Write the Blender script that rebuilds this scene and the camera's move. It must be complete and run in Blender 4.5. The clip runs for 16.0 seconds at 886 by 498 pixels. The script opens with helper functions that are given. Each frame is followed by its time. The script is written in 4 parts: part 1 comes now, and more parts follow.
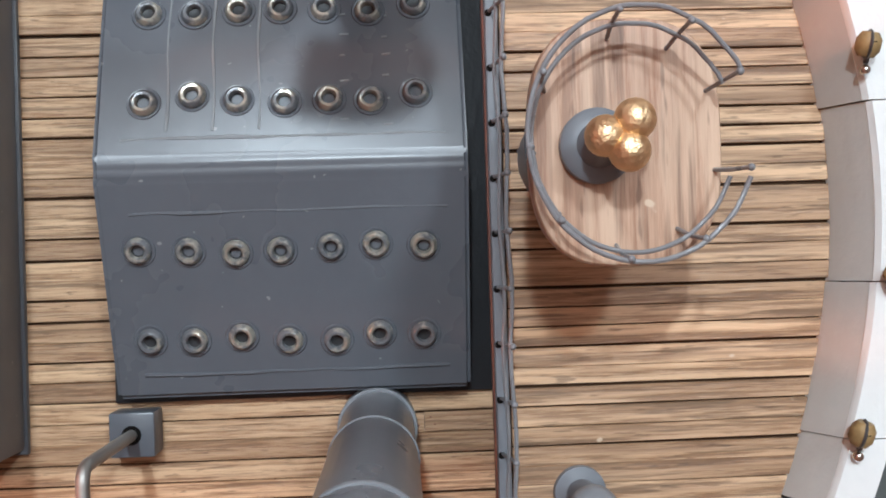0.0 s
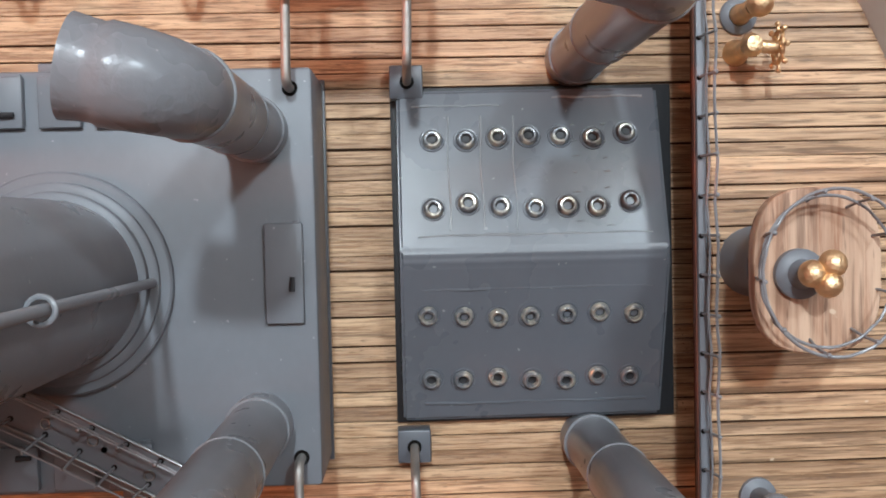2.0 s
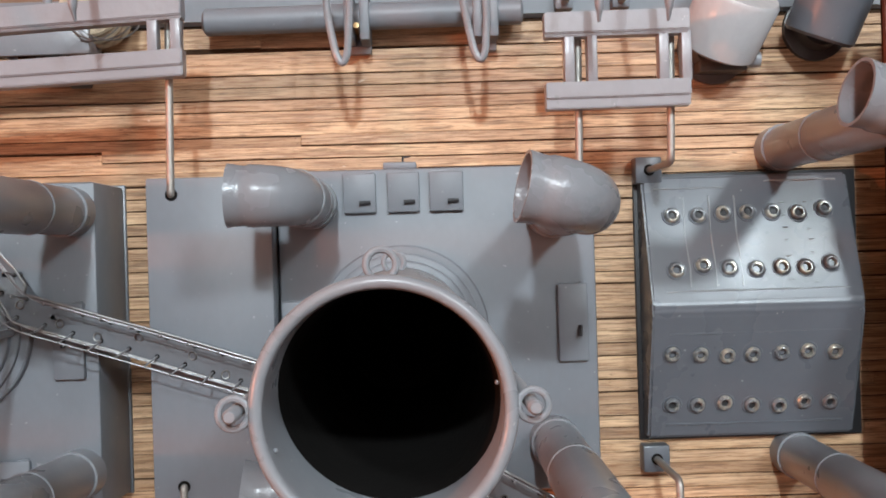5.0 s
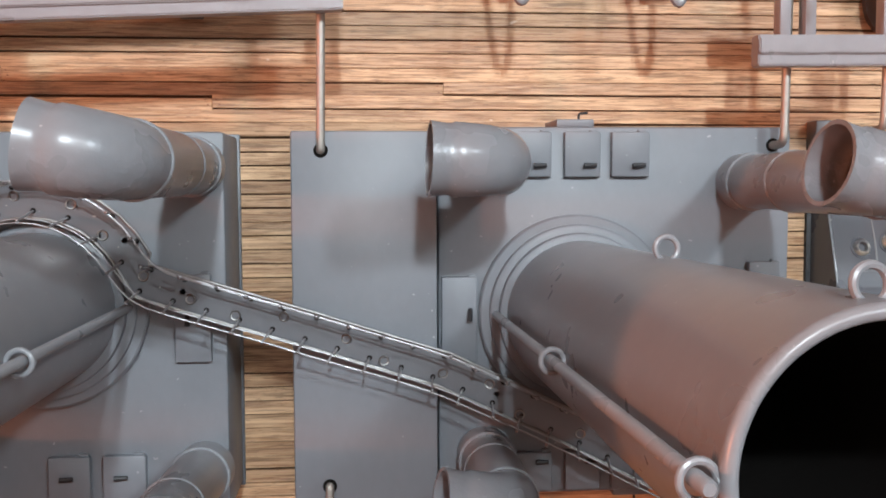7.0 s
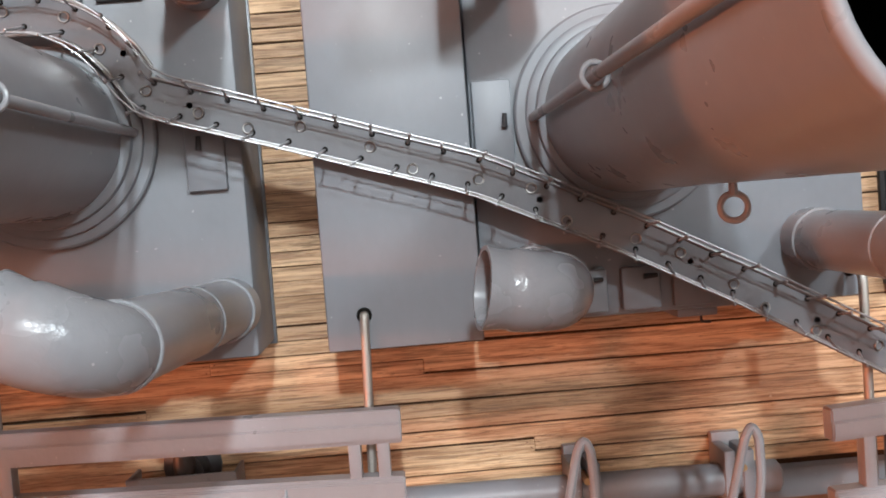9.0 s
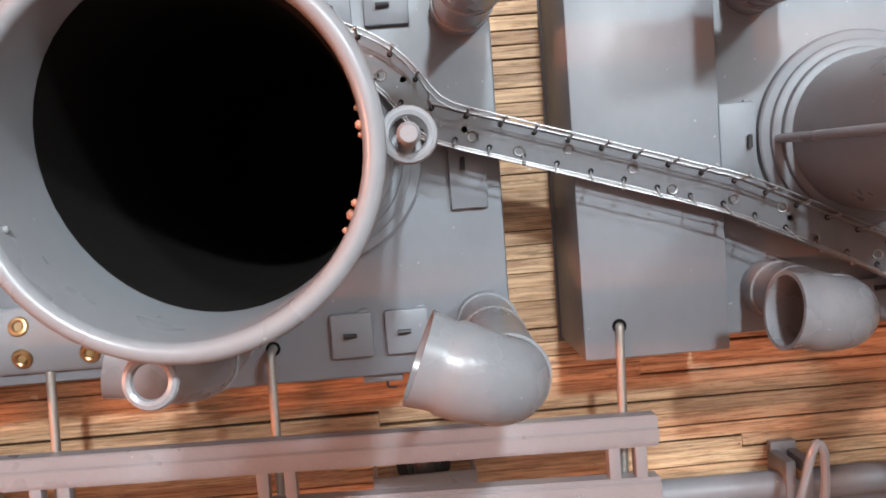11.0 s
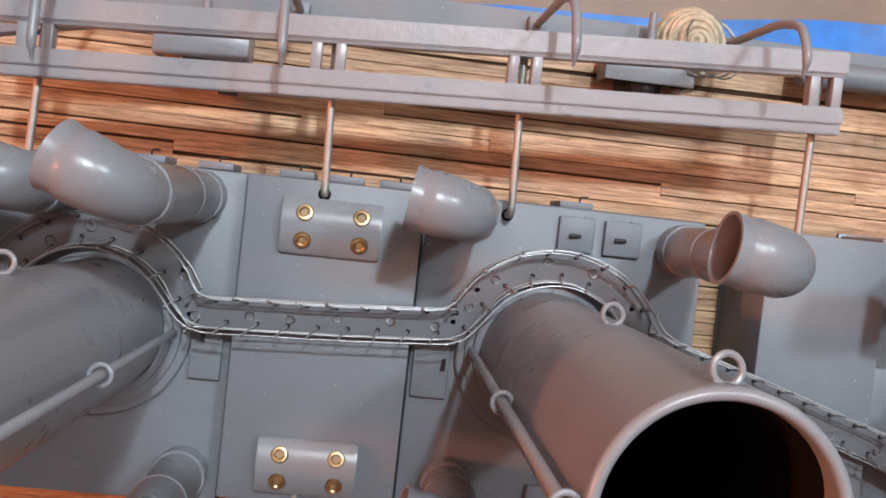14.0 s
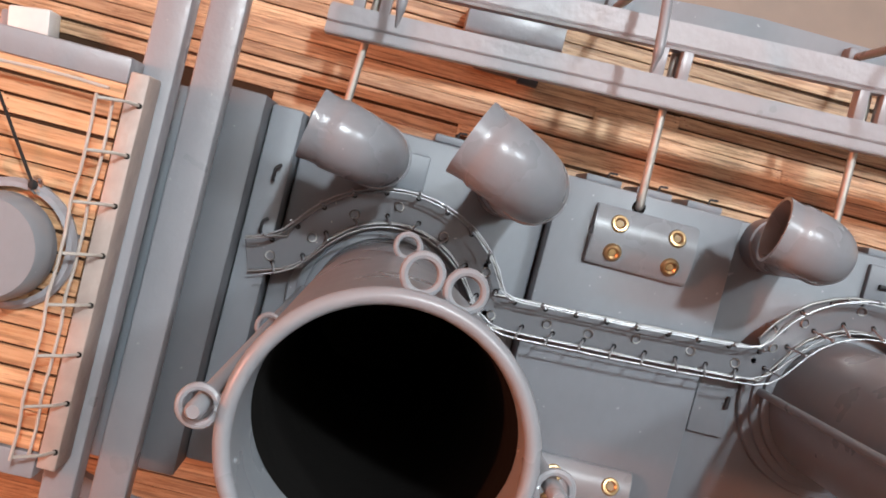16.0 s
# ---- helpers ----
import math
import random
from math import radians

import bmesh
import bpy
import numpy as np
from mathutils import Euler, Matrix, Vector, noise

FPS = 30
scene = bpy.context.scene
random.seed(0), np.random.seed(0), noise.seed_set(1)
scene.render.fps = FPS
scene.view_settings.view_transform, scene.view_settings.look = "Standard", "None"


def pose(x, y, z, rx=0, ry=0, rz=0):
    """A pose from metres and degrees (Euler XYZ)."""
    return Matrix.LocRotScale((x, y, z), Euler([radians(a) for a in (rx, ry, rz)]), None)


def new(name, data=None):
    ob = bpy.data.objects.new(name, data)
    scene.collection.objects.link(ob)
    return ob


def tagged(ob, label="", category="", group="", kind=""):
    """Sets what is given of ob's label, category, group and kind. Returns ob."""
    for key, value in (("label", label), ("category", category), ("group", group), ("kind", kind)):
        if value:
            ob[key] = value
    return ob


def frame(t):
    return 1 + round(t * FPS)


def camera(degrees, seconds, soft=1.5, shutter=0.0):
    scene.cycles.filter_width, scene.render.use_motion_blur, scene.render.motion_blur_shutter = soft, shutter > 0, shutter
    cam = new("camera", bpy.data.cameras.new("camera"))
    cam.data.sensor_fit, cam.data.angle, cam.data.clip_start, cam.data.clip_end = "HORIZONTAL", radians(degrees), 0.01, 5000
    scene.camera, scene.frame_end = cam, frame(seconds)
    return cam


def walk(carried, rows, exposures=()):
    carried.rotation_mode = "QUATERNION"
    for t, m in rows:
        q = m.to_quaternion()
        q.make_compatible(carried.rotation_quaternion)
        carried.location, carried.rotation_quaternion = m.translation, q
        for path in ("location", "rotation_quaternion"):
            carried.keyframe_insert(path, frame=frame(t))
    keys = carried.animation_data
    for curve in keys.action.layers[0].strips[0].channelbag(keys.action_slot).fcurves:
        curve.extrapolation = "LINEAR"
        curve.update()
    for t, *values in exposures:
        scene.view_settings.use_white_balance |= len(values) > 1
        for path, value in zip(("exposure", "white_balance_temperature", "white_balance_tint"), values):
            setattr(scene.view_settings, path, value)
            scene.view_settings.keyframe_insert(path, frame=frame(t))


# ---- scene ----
# ---- camera ----
cam = camera(50.00, 16.0, soft=1.8)
PATH = [
    (0, pose(0.04850, -0.00321, 0.19340, 0.469, -2.686, -1.799)),
    (0.5, pose(0.04964, 0.00090, 0.20753, -1.068, -1.080, -1.907)),
    (1, pose(0.03498, 0.01313, 0.22496, -2.626, -1.878, -2.143)),
    (1.5, pose(0.01573, 0.02241, 0.24248, -2.819, -2.142, -1.790)),
    (2, pose(-0.00494, 0.02586, 0.25664, -2.155, -2.219, -1.286)),
    (2.5, pose(-0.01617, 0.02829, 0.27134, -2.072, -0.812, -1.094)),
    (3, pose(-0.02917, 0.02894, 0.28642, -1.580, -0.638, -1.303)),
    (3.5, pose(-0.04042, 0.02884, 0.29955, -1.105, -0.517, -1.607)),
    (4, pose(-0.05339, 0.02500, 0.30914, -0.096, -0.825, -1.881)),
    (4.5, pose(-0.06319, 0.02862, 0.31690, 0.013, -0.702, -1.890)),
    (5, pose(-0.07710, 0.03601, 0.32214, -0.002, -0.657, -1.674)),
    (5.2, pose(-0.08586, 0.03893, 0.32255, 0.147, -0.843, -1.417)),
    (7.3, pose(-0.14680, 0.04579, 0.27521, -4.105, -5.146, -0.191)),
    (7.5, pose(-0.14446, 0.03841, 0.27161, -3.832, -4.784, -0.509)),
    (8, pose(-0.13916, 0.02144, 0.26801, -3.282, -3.957, -0.943)),
    (8.5, pose(-0.13239, 0.00604, 0.26791, -3.004, -2.297, -2.118)),
    (9, pose(-0.14229, -0.00756, 0.26334, -2.713, -2.380, -4.411)),
    (9.2, pose(-0.14808, -0.00720, 0.26101, -3.384, -2.367, -5.010)),
    (11.3, pose(-0.21542, 0.01556, 0.27610, -4.956, -3.236, -4.037)),
    (11.5, pose(-0.21911, 0.01890, 0.27936, -4.521, -3.168, -3.520)),
    (12, pose(-0.23344, 0.03486, 0.28982, -4.623, -4.406, -1.708)),
    (12.5, pose(-0.23684, 0.04800, 0.29763, -4.299, -4.060, 0.092)),
    (13, pose(-0.23970, 0.05868, 0.30520, -4.416, -3.387, 2.293)),
    (13.5, pose(-0.25986, 0.05088, 0.31044, -2.405, -4.164, 4.218)),
    (14, pose(-0.28218, 0.05366, 0.31244, -2.552, -4.136, 6.297)),
    (14.5, pose(-0.30096, 0.05206, 0.31227, -2.127, -3.460, 8.356)),
    (15, pose(-0.32472, 0.05180, 0.30914, -2.257, -3.303, 10.825)),
    (15.5, pose(-0.34727, 0.04971, 0.30211, -2.831, -3.257, 13.032)),
    (16, pose(-0.36382, 0.04347, 0.29159, -3.633, -3.184, 14.587)),
]
# the camera's own brightness and white balance drift on the way
walk(cam, PATH, [(0, -0.10, 6100, 9), (1.5, -0.11, 6180, 9), (2.5, 0.0, 6220, 9), (4.5, 0.06, 6300, 9), (5.2, 0.06, 6350, 9), (7.3, 0.12, 6400, 10), (9.0, 0.47, 6550, 10),
                 (11.5, 0.62, 6450, 10), (12.5, 0.47, 6400, 10), (13.5, 0.05, 6350, 11), (14.5, 0.12, 6350, 11), (15.5, 0.12, 6400, 10), (16, 0.20, 6450, 10)])

# ---- world, lamps ----
S = 0.001          # the plan below is in millimetres


def mm(*v):
    return tuple(S * a for a in v)


world = bpy.data.worlds.new("room_air")
scene.world = world
world.use_nodes = True
world.node_tree.nodes["Background"].inputs[0].default_value = (0.78, 0.86, 1.0, 1)
world.node_tree.nodes["Background"].inputs[1].default_value = 0.02
scene.view_settings.exposure = 0.0


def lamp(name, place, size, power, colour):
    li = bpy.data.lights.new(name, "POINT")
    li.shadow_soft_size, li.energy, li.color = size, power, colour
    ob = new(name, li)
    ob.location = place
    return ob


lamp("ceiling_lamp", (-0.10, 0.72, 1.50), 0.045, 78, (0.84, 0.95, 1.0))
lamp("ceiling_lamp", (0.62, 0.75, 1.50), 0.07, 48, (0.82, 0.94, 1.0))
lamp("standing_lamp", (-1.85, 0.06, 0.93), 0.05, 80, (1.0, 0.30, 0.13))

# ---- materials ----


def nodes_of(name):
    m = bpy.data.materials.new(name)
    m.use_nodes = True
    nt = m.node_tree
    return m, nt, nt.nodes["Principled BSDF"]


def link(nt, a, b):
    nt.links.new(a, b)


def ramp(nt, fac, stops):
    r = nt.nodes.new("ShaderNodeValToRGB")
    while len(r.color_ramp.elements) < len(stops):
        r.color_ramp.elements.new(0.5)
    for e, (p, c) in zip(r.color_ramp.elements, stops):
        e.position, e.color = p, (*c, 1)
    link(nt, fac, r.inputs[0])
    return r.outputs[0]


def noise_tex(nt, scale, detail=4.0, vec=None, rough=0.55):
    n = nt.nodes.new("ShaderNodeTexNoise")
    n.inputs["Scale"].default_value, n.inputs["Detail"].default_value = scale, detail
    n.inputs["Roughness"].default_value = rough
    if vec is not None:
        link(nt, vec, n.inputs["Vector"])
    return n.outputs[0]


def place_of(nt, sx=1.0, sy=1.0, sz=1.0, shift=False):
    g = nt.nodes.new("ShaderNodeNewGeometry")
    mp = nt.nodes.new("ShaderNodeMapping")
    mp.inputs["Scale"].default_value = (sx, sy, sz)
    link(nt, g.outputs["Position"], mp.inputs["Vector"])
    if shift:
        oi = nt.nodes.new("ShaderNodeObjectInfo")
        mul = nt.nodes.new("ShaderNodeVectorMath")
        mul.operation = "SCALE"
        mul.inputs[0].default_value = (3.1, 1.7, 2.3)
        link(nt, oi.outputs["Random"], mul.inputs["Scale"])
        link(nt, mul.outputs[0], mp.inputs["Location"])
    return mp.outputs[0]


def mix(nt, fac, a, b, mode="MIX"):
    m = nt.nodes.new("ShaderNodeMix")
    m.data_type, m.blend_type = "RGBA", mode
    if isinstance(fac, (int, float)):
        m.inputs[0].default_value = fac
    else:
        link(nt, fac, m.inputs[0])
    for sock, v in ((m.inputs[6], a), (m.inputs[7], b)):
        if isinstance(v, tuple):
            sock.default_value = (*v, 1)
        else:
            link(nt, v, sock)
    return m.outputs[2]


def bump(nt, p, height, strength, distance):
    b = nt.nodes.new("ShaderNodeBump")
    b.inputs["Strength"].default_value, b.inputs["Distance"].default_value = strength, distance
    link(nt, height, b.inputs["Height"])
    link(nt, b.outputs[0], p.inputs["Normal"])


def paint(name, colour, rough=0.36, lumps=0.25, specks=True, crusts=0.0):
    """Hand-brushed enamel: slight tone changes, dust specks, brush marks."""
    m, nt, p = nodes_of(name)
    c = colour
    big = noise_tex(nt, 35, 3, place_of(nt))
    col = ramp(nt, big, [(0.3, tuple(v * 0.93 for v in c)), (0.7, tuple(v * 1.07 for v in c))])
    fine = noise_tex(nt, 420, 4, place_of(nt, 1, 0.6, 1))
    col = mix(nt, 0.14, col, ramp(nt, fine, [(0.35, tuple(v * 0.86 for v in c)), (0.65, tuple(v * 1.12 for v in c))]))
    if specks:
        sp = noise_tex(nt, 620, 1, place_of(nt))
        dots = ramp(nt, sp, [(0.775, (0, 0, 0)), (0.80, (0.32, 0.32, 0.32))])
        col = mix(nt, dots, col, (0.55, 0.54, 0.52))
    link(nt, col, p.inputs["Base Color"])
    rr = noise_tex(nt, 60, 3, place_of(nt))
    rv = ramp(nt, rr, [(0.3, (rough * 0.9,) * 3), (0.7, (min(1, rough * 1.12),) * 3)])
    link(nt, rv, p.inputs["Roughness"])
    p.inputs["Specular IOR Level"].default_value = 0.4
    height = noise_tex(nt, 420, 3, place_of(nt, 1, 0.8, 1))
    if crusts:                             # patches where the paint dried in wrinkles
        where = ramp(nt, noise_tex(nt, 75, 2, place_of(nt)), [(0.50, (0.12, 0.12, 0.12)), (0.62, (1, 1, 1))])
        wrinkle = noise_tex(nt, 620, 2, place_of(nt))
        height = mix(nt, 1.0, wrinkle, where, "MULTIPLY")
        lumps = crusts
    if lumps:
        bump(nt, p, height, lumps, 0.0008)
    return m


GREY = paint("grey_enamel", (0.158, 0.169, 0.188), 0.46, 0.03)
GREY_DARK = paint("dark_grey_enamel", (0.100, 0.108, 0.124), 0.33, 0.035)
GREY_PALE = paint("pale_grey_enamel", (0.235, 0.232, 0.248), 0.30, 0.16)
GREY_PIPE = paint("pipe_grey_enamel", (0.202, 0.210, 0.226), 0.29, 0.0)
GREY_CRUST = paint("wrinkled_grey_enamel", (0.186, 0.195, 0.212), 0.27, 0.0, True, 0.26)
SKY_GREY = paint("glossy_dark_grey_enamel", (0.098, 0.105, 0.120), 0.28, 0.0, True, 0.035)
GREY_GLINT = paint("glint_grey_enamel", (0.23, 0.24, 0.25), 0.22, 0.2)
# dark grey, with the shade between the beams toned into it
SHADE_GREY = paint("matt_shaded_grey", (0.105, 0.108, 0.118), 0.55, 0.05)
GREY_GLOSS = paint("glossy_grey_enamel", (0.118, 0.124, 0.136), 0.20, 0.12)
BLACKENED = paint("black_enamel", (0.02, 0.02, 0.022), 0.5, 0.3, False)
FLAT_BLACK = paint("matt_black", (0.006, 0.005, 0.0045), 0.9, 0.2, False)
FLAT_BLACK.node_tree.nodes["Principled BSDF"].inputs["Specular IOR Level"].default_value = 0.10
HULL = paint("dark_hull_enamel", (0.085, 0.096, 0.094), 0.28, 0.2)
# pale drum grey, lightened further to hold the lamp's glare
GREY_GLARE = paint("glare_pale_enamel", (0.40, 0.40, 0.41), 0.24, 0.2, False)
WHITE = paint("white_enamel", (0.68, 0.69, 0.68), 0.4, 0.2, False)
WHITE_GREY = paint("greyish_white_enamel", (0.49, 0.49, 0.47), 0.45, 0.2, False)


def wood(name, light, dark, stain, grain=900.0, across=False, veins=0.5):
    """Open-grained wood: long streaks, short pores, patches of stain, scraps of glue, a tone for each board."""
    m, nt, p = nodes_of(name)
    long = (0.05, 1, 1) if not across else (1, 0.05, 1)
    v = place_of(nt, *long, shift=True)
    g1 = noise_tex(nt, grain, 6, v, 0.7)
    mid = tuple(a * 0.65 + b * 0.35 for a, b in zip(light, dark))
    col = ramp(nt, g1, [(0.36, tuple(d * 0.7 for d in dark)), (0.43, dark), (0.50, mid), (0.62, light)])
    g2 = noise_tex(nt, grain * 0.2, 3, v)
    col = mix(nt, 0.3, col, ramp(nt, g2, [(0.38, dark), (0.6, light)]))
    patch = ramp(nt, noise_tex(nt, 26, 4, place_of(nt, 0.45, 1, 1)), [(0.52, (0, 0, 0)), (0.70, (0.6, 0.6, 0.6))])
    col = mix(nt, patch, col, mix(nt, 0.5, stain, col))
    oi = nt.nodes.new("ShaderNodeObjectInfo")
    tone = ramp(nt, oi.outputs["Random"], [(0.0, (0.74, 0.68, 0.63)), (0.4, (1.0, 0.97, 0.94)), (1.0, (1.16, 1.14, 1.10))])
    col = mix(nt, 1.0, col, tone, "MULTIPLY")
    short = (0.13, 1, 1) if not across else (1, 0.13, 1)
    pore = ramp(nt, noise_tex(nt, grain * 1.5, 2, place_of(nt, *short, shift=True)), [(0.64, (0, 0, 0)), (0.70, (0.5, 0.5, 0.5))])
    streak = ramp(nt, noise_tex(nt, grain * 0.8, 4, v, 0.65), [(0.53, (0, 0, 0)), (0.63, (0.72, 0.72, 0.72))])
    vein = (0.022, 1, 1) if not across else (1, 0.022, 1)
    broad = ramp(nt, noise_tex(nt, grain * 0.34, 5, place_of(nt, *vein, shift=True), 0.7), [(0.50, (0, 0, 0)), (0.62, (veins,) * 3)])
    col = mix(nt, broad, col, tuple(d * k for d, k in zip(dark, (0.50, 0.38, 0.30))))
    col = mix(nt, streak, col, tuple(d * 0.5 for d in dark))
    col = mix(nt, pore, col, tuple(d * 0.3 for d in dark))
    glue = ramp(nt, noise_tex(nt, 210, 2, place_of(nt, 0.6, 1, 1)), [(0.75, (0, 0, 0)), (0.77, (0.7, 0.7, 0.7))])
    col = mix(nt, glue, col, (0.62, 0.50, 0.37))
    link(nt, col, p.inputs["Base Color"])
    rv = ramp(nt, g2, [(0.35, (0.36,) * 3), (0.65, (0.55,) * 3)])
    link(nt, rv, p.inputs["Roughness"])
    bump(nt, p, g1, 0.5, 0.0006)
    return m


DECK_WOOD = wood("oak_deck", (0.63, 0.43, 0.265), (0.30, 0.162, 0.08), (0.38, 0.19, 0.085), 1250, False, 0.42)
FORE_WOOD = wood("pale_oak_deck", (0.66, 0.455, 0.285), (0.24, 0.135, 0.07), (0.33, 0.19, 0.10), 700)
BRIDGE_WOOD = wood("orange_oak_deck", (0.60, 0.37, 0.21), (0.40, 0.20, 0.09), (0.52, 0.26, 0.12), 700)
PLATFORM_WOOD = wood("pale_plywood", (0.56, 0.40, 0.29), (0.34, 0.185, 0.115), (0.46, 0.30, 0.21), 420, True)
CAULK = paint("dark_caulking", (0.045, 0.026, 0.016), 1.0, 0.5, False)
CAULK.node_tree.nodes["Principled BSDF"].inputs["Specular IOR Level"].default_value = 0.05


def metal(name, colour, rough, bumpy=0.1):
    m, nt, p = nodes_of(name)
    n = noise_tex(nt, 500, 3, place_of(nt))
    link(nt, ramp(nt, n, [(0.3, tuple(v * 0.8 for v in colour)), (0.7, colour)]), p.inputs["Base Color"])
    p.inputs["Metallic"].default_value = 1.0
    link(nt, ramp(nt, n, [(0.3, (rough * 0.8,) * 3), (0.7, (rough * 1.3,) * 3)]), p.inputs["Roughness"])
    bump(nt, p, noise_tex(nt, 900, 2, place_of(nt)), bumpy, 0.0004)
    return m


RAIL = paint("grey_rail_enamel", (0.20, 0.20, 0.21), 0.28, 0.3, False)
RAIL_PALE = paint("cream_rail_enamel", (0.40, 0.36, 0.32), 0.35, 0.3, False)
STEEL = metal("bare_steel_wire", (0.46, 0.44, 0.41), 0.62)
BRIGHT_WIRE = metal("bright_solder_wire", (0.30, 0.30, 0.31), 0.42, 0.3)
WIRE = metal("dull_solder_wire", (0.27, 0.265, 0.26), 0.50, 0.2)
BRASS = metal("bright_brass", (0.52, 0.36, 0.19), 0.36)
GOLD = metal("gold_leaf_paint", (0.86, 0.61, 0.36), 0.47, 0.8)
CHROME = metal("polished_steel", (0.72, 0.72, 0.72), 0.14)


def worn_rim(name, base, bare, rough):
    """Painted metal, rubbed to the bare metal in patches."""
    m, nt, p = nodes_of(name)
    n = noise_tex(nt, 260, 3, place_of(nt))
    link(nt, ramp(nt, n, [(0.47, base), (0.60, bare)]), p.inputs["Base Color"])
    link(nt, ramp(nt, n, [(0.45, (0.1,) * 3), (0.6, (0.75,) * 3)]), p.inputs["Metallic"])
    p.inputs["Roughness"].default_value = rough
    bump(nt, p, noise_tex(nt, 900, 2, place_of(nt)), 0.3, 0.0004)
    return m


BRASS_WORN = worn_rim("worn_eyelet_paint", (0.135, 0.140, 0.150), (0.58, 0.55, 0.47), 0.28)


def plain(name, colour, rough, scale=80.0, vary=0.15):
    m, nt, p = nodes_of(name)
    n = noise_tex(nt, scale, 5, place_of(nt))
    link(nt, ramp(nt, n, [(0.3, tuple(v * (1 - vary) for v in colour)), (0.7, tuple(v * (1 + vary) for v in colour))]), p.inputs["Base Color"])
    p.inputs["Roughness"].default_value = rough
    bump(nt, p, n, 0.2, 0.002)
    return m


BLUE = plain("blue_plastic_sheet", (0.002, 0.125, 0.46), 0.5, 60, 0.3)
TABLE = plain("brown_table", (0.15, 0.09, 0.052), 0.5, 30)
WALL = plain("warm_wall", (0.36, 0.255, 0.195), 0.9, 5, 0.04)
CEIL = plain("warm_white_ceiling", (0.38, 0.34, 0.31), 0.9, 5, 0.03)
ROPE = plain("pale_rope", (0.42, 0.35, 0.25), 0.8, 400, 0.3)
CORK = plain("tan_wood_block", (0.25, 0.165, 0.07), 0.55, 300, 0.35)
THREAD = plain("black_thread", (0.015, 0.014, 0.014), 0.9, 400)
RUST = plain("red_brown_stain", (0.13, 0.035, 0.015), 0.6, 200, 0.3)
CHIPPED = plain("chipped_primer", (0.34, 0.17, 0.12), 0.7, 300, 0.3)
SOLE = plain("dark_metal", (0.05, 0.048, 0.05), 0.4, 200)
MDF = plain("grey_washed_plywood", (0.34, 0.28, 0.25), 0.5, 200, 0.12)

# ---- builders ----
ORIGIN = {}


def thing(name, x, y, z, label, category, group="", kind=""):
    ob = new(name)
    ob.location = mm(x, y, z)
    ob.empty_display_size = 0.01
    ORIGIN[ob.name] = Vector((x, y, z))
    return tagged(ob, label, category, group, kind)


def part(name, bm, material, parent, label="", smooth=True):
    """Links a bmesh in plan millimetres as one mesh under a thing or a part."""
    o = ORIGIN[parent.name]
    bmesh.ops.recalc_face_normals(bm, faces=bm.faces)
    for v in bm.verts:
        v.co = (v.co - o) * S
    for f in bm.faces:
        f.smooth = smooth
    me = bpy.data.meshes.new(name)
    bm.to_mesh(me)
    bm.free()
    me.materials.append(material)
    if smooth:
        me.set_sharp_from_angle(angle=radians(38))
    ob = new(name, me)
    ob.parent = parent
    ORIGIN[ob.name] = o
    return tagged(ob, label)


def setting(name, bm, material, label, category, smooth=False):
    """A piece of the setting: one top-level mesh."""
    for v in bm.verts:
        v.co *= S
    bmesh.ops.recalc_face_normals(bm, faces=bm.faces)
    for f in bm.faces:
        f.smooth = smooth
    me = bpy.data.meshes.new(name)
    bm.to_mesh(me)
    bm.free()
    me.materials.append(material)
    ob = new(name, me)
    ORIGIN[ob.name] = Vector((0, 0, 0))
    return tagged(ob, label, category, "", "structure")


def box(x0, x1, y0, y1, z0, z1, bevel=0.0, bm=None, turn=0.0):
    bm2 = bmesh.new()
    c = Vector(((x0 + x1) / 2, (y0 + y1) / 2, (z0 + z1) / 2))
    m = Matrix.Translation(c) @ Matrix.Rotation(radians(turn), 4, "Z") @ Matrix.Diagonal((x1 - x0, y1 - y0, z1 - z0, 1))
    bmesh.ops.create_cube(bm2, size=1, matrix=m)
    if bevel:
        bmesh.ops.bevel(bm2, geom=list(bm2.edges), offset=bevel, segments=2, affect="EDGES", profile=0.5)
    return join(bm, bm2)


def join(a, b):
    if a is None:
        return b
    me = bpy.data.meshes.new("tmp")
    b.to_mesh(me)
    b.free()
    a.from_mesh(me)
    bpy.data.meshes.remove(me)
    return a


def sweep(points, radius, seg=8, closed=False, caps=True, bm=None):
    """A round bar along points; radius may be a list, one for each point."""
    bm = bm or bmesh.new()
    P = [Vector(p) for p in points]
    n = len(P)
    rs = radius if isinstance(radius, (list, tuple)) else [radius] * n
    rings, up, was, flip = [], None, None, 1
    for i in range(n):
        a = P[i - 1] if (i > 0 or closed) else P[i]
        b = P[(i + 1) % n] if (i < n - 1 or closed) else P[i]
        t = (b - a).normalized()
        if up is None:
            up = t.cross(Vector((0, 0, 1)))
            if up.length < 0.1:
                up = t.cross(Vector((1, 0, 0)))
            up.normalize()
        up = (up - t * up.dot(t)).normalized()
        if was is not None and was.dot(t) < -0.7:
            flip = -flip                   # the bar turns back inside itself
        was = t
        side = t.cross(up) * flip
        rings.append([bm.verts.new(P[i] + (up * math.cos(k * math.tau / seg) + side * math.sin(k * math.tau / seg)) * rs[i]) for k in range(seg)])
    for i in range(n if closed else n - 1):
        r0, r1 = rings[i], rings[(i + 1) % n]
        for k in range(seg):
            bm.faces.new((r0[k], r0[(k + 1) % seg], r1[(k + 1) % seg], r1[k]))
    if caps and not closed:
        bm.faces.new(rings[0][::-1])
        bm.faces.new(rings[-1])
    return bm


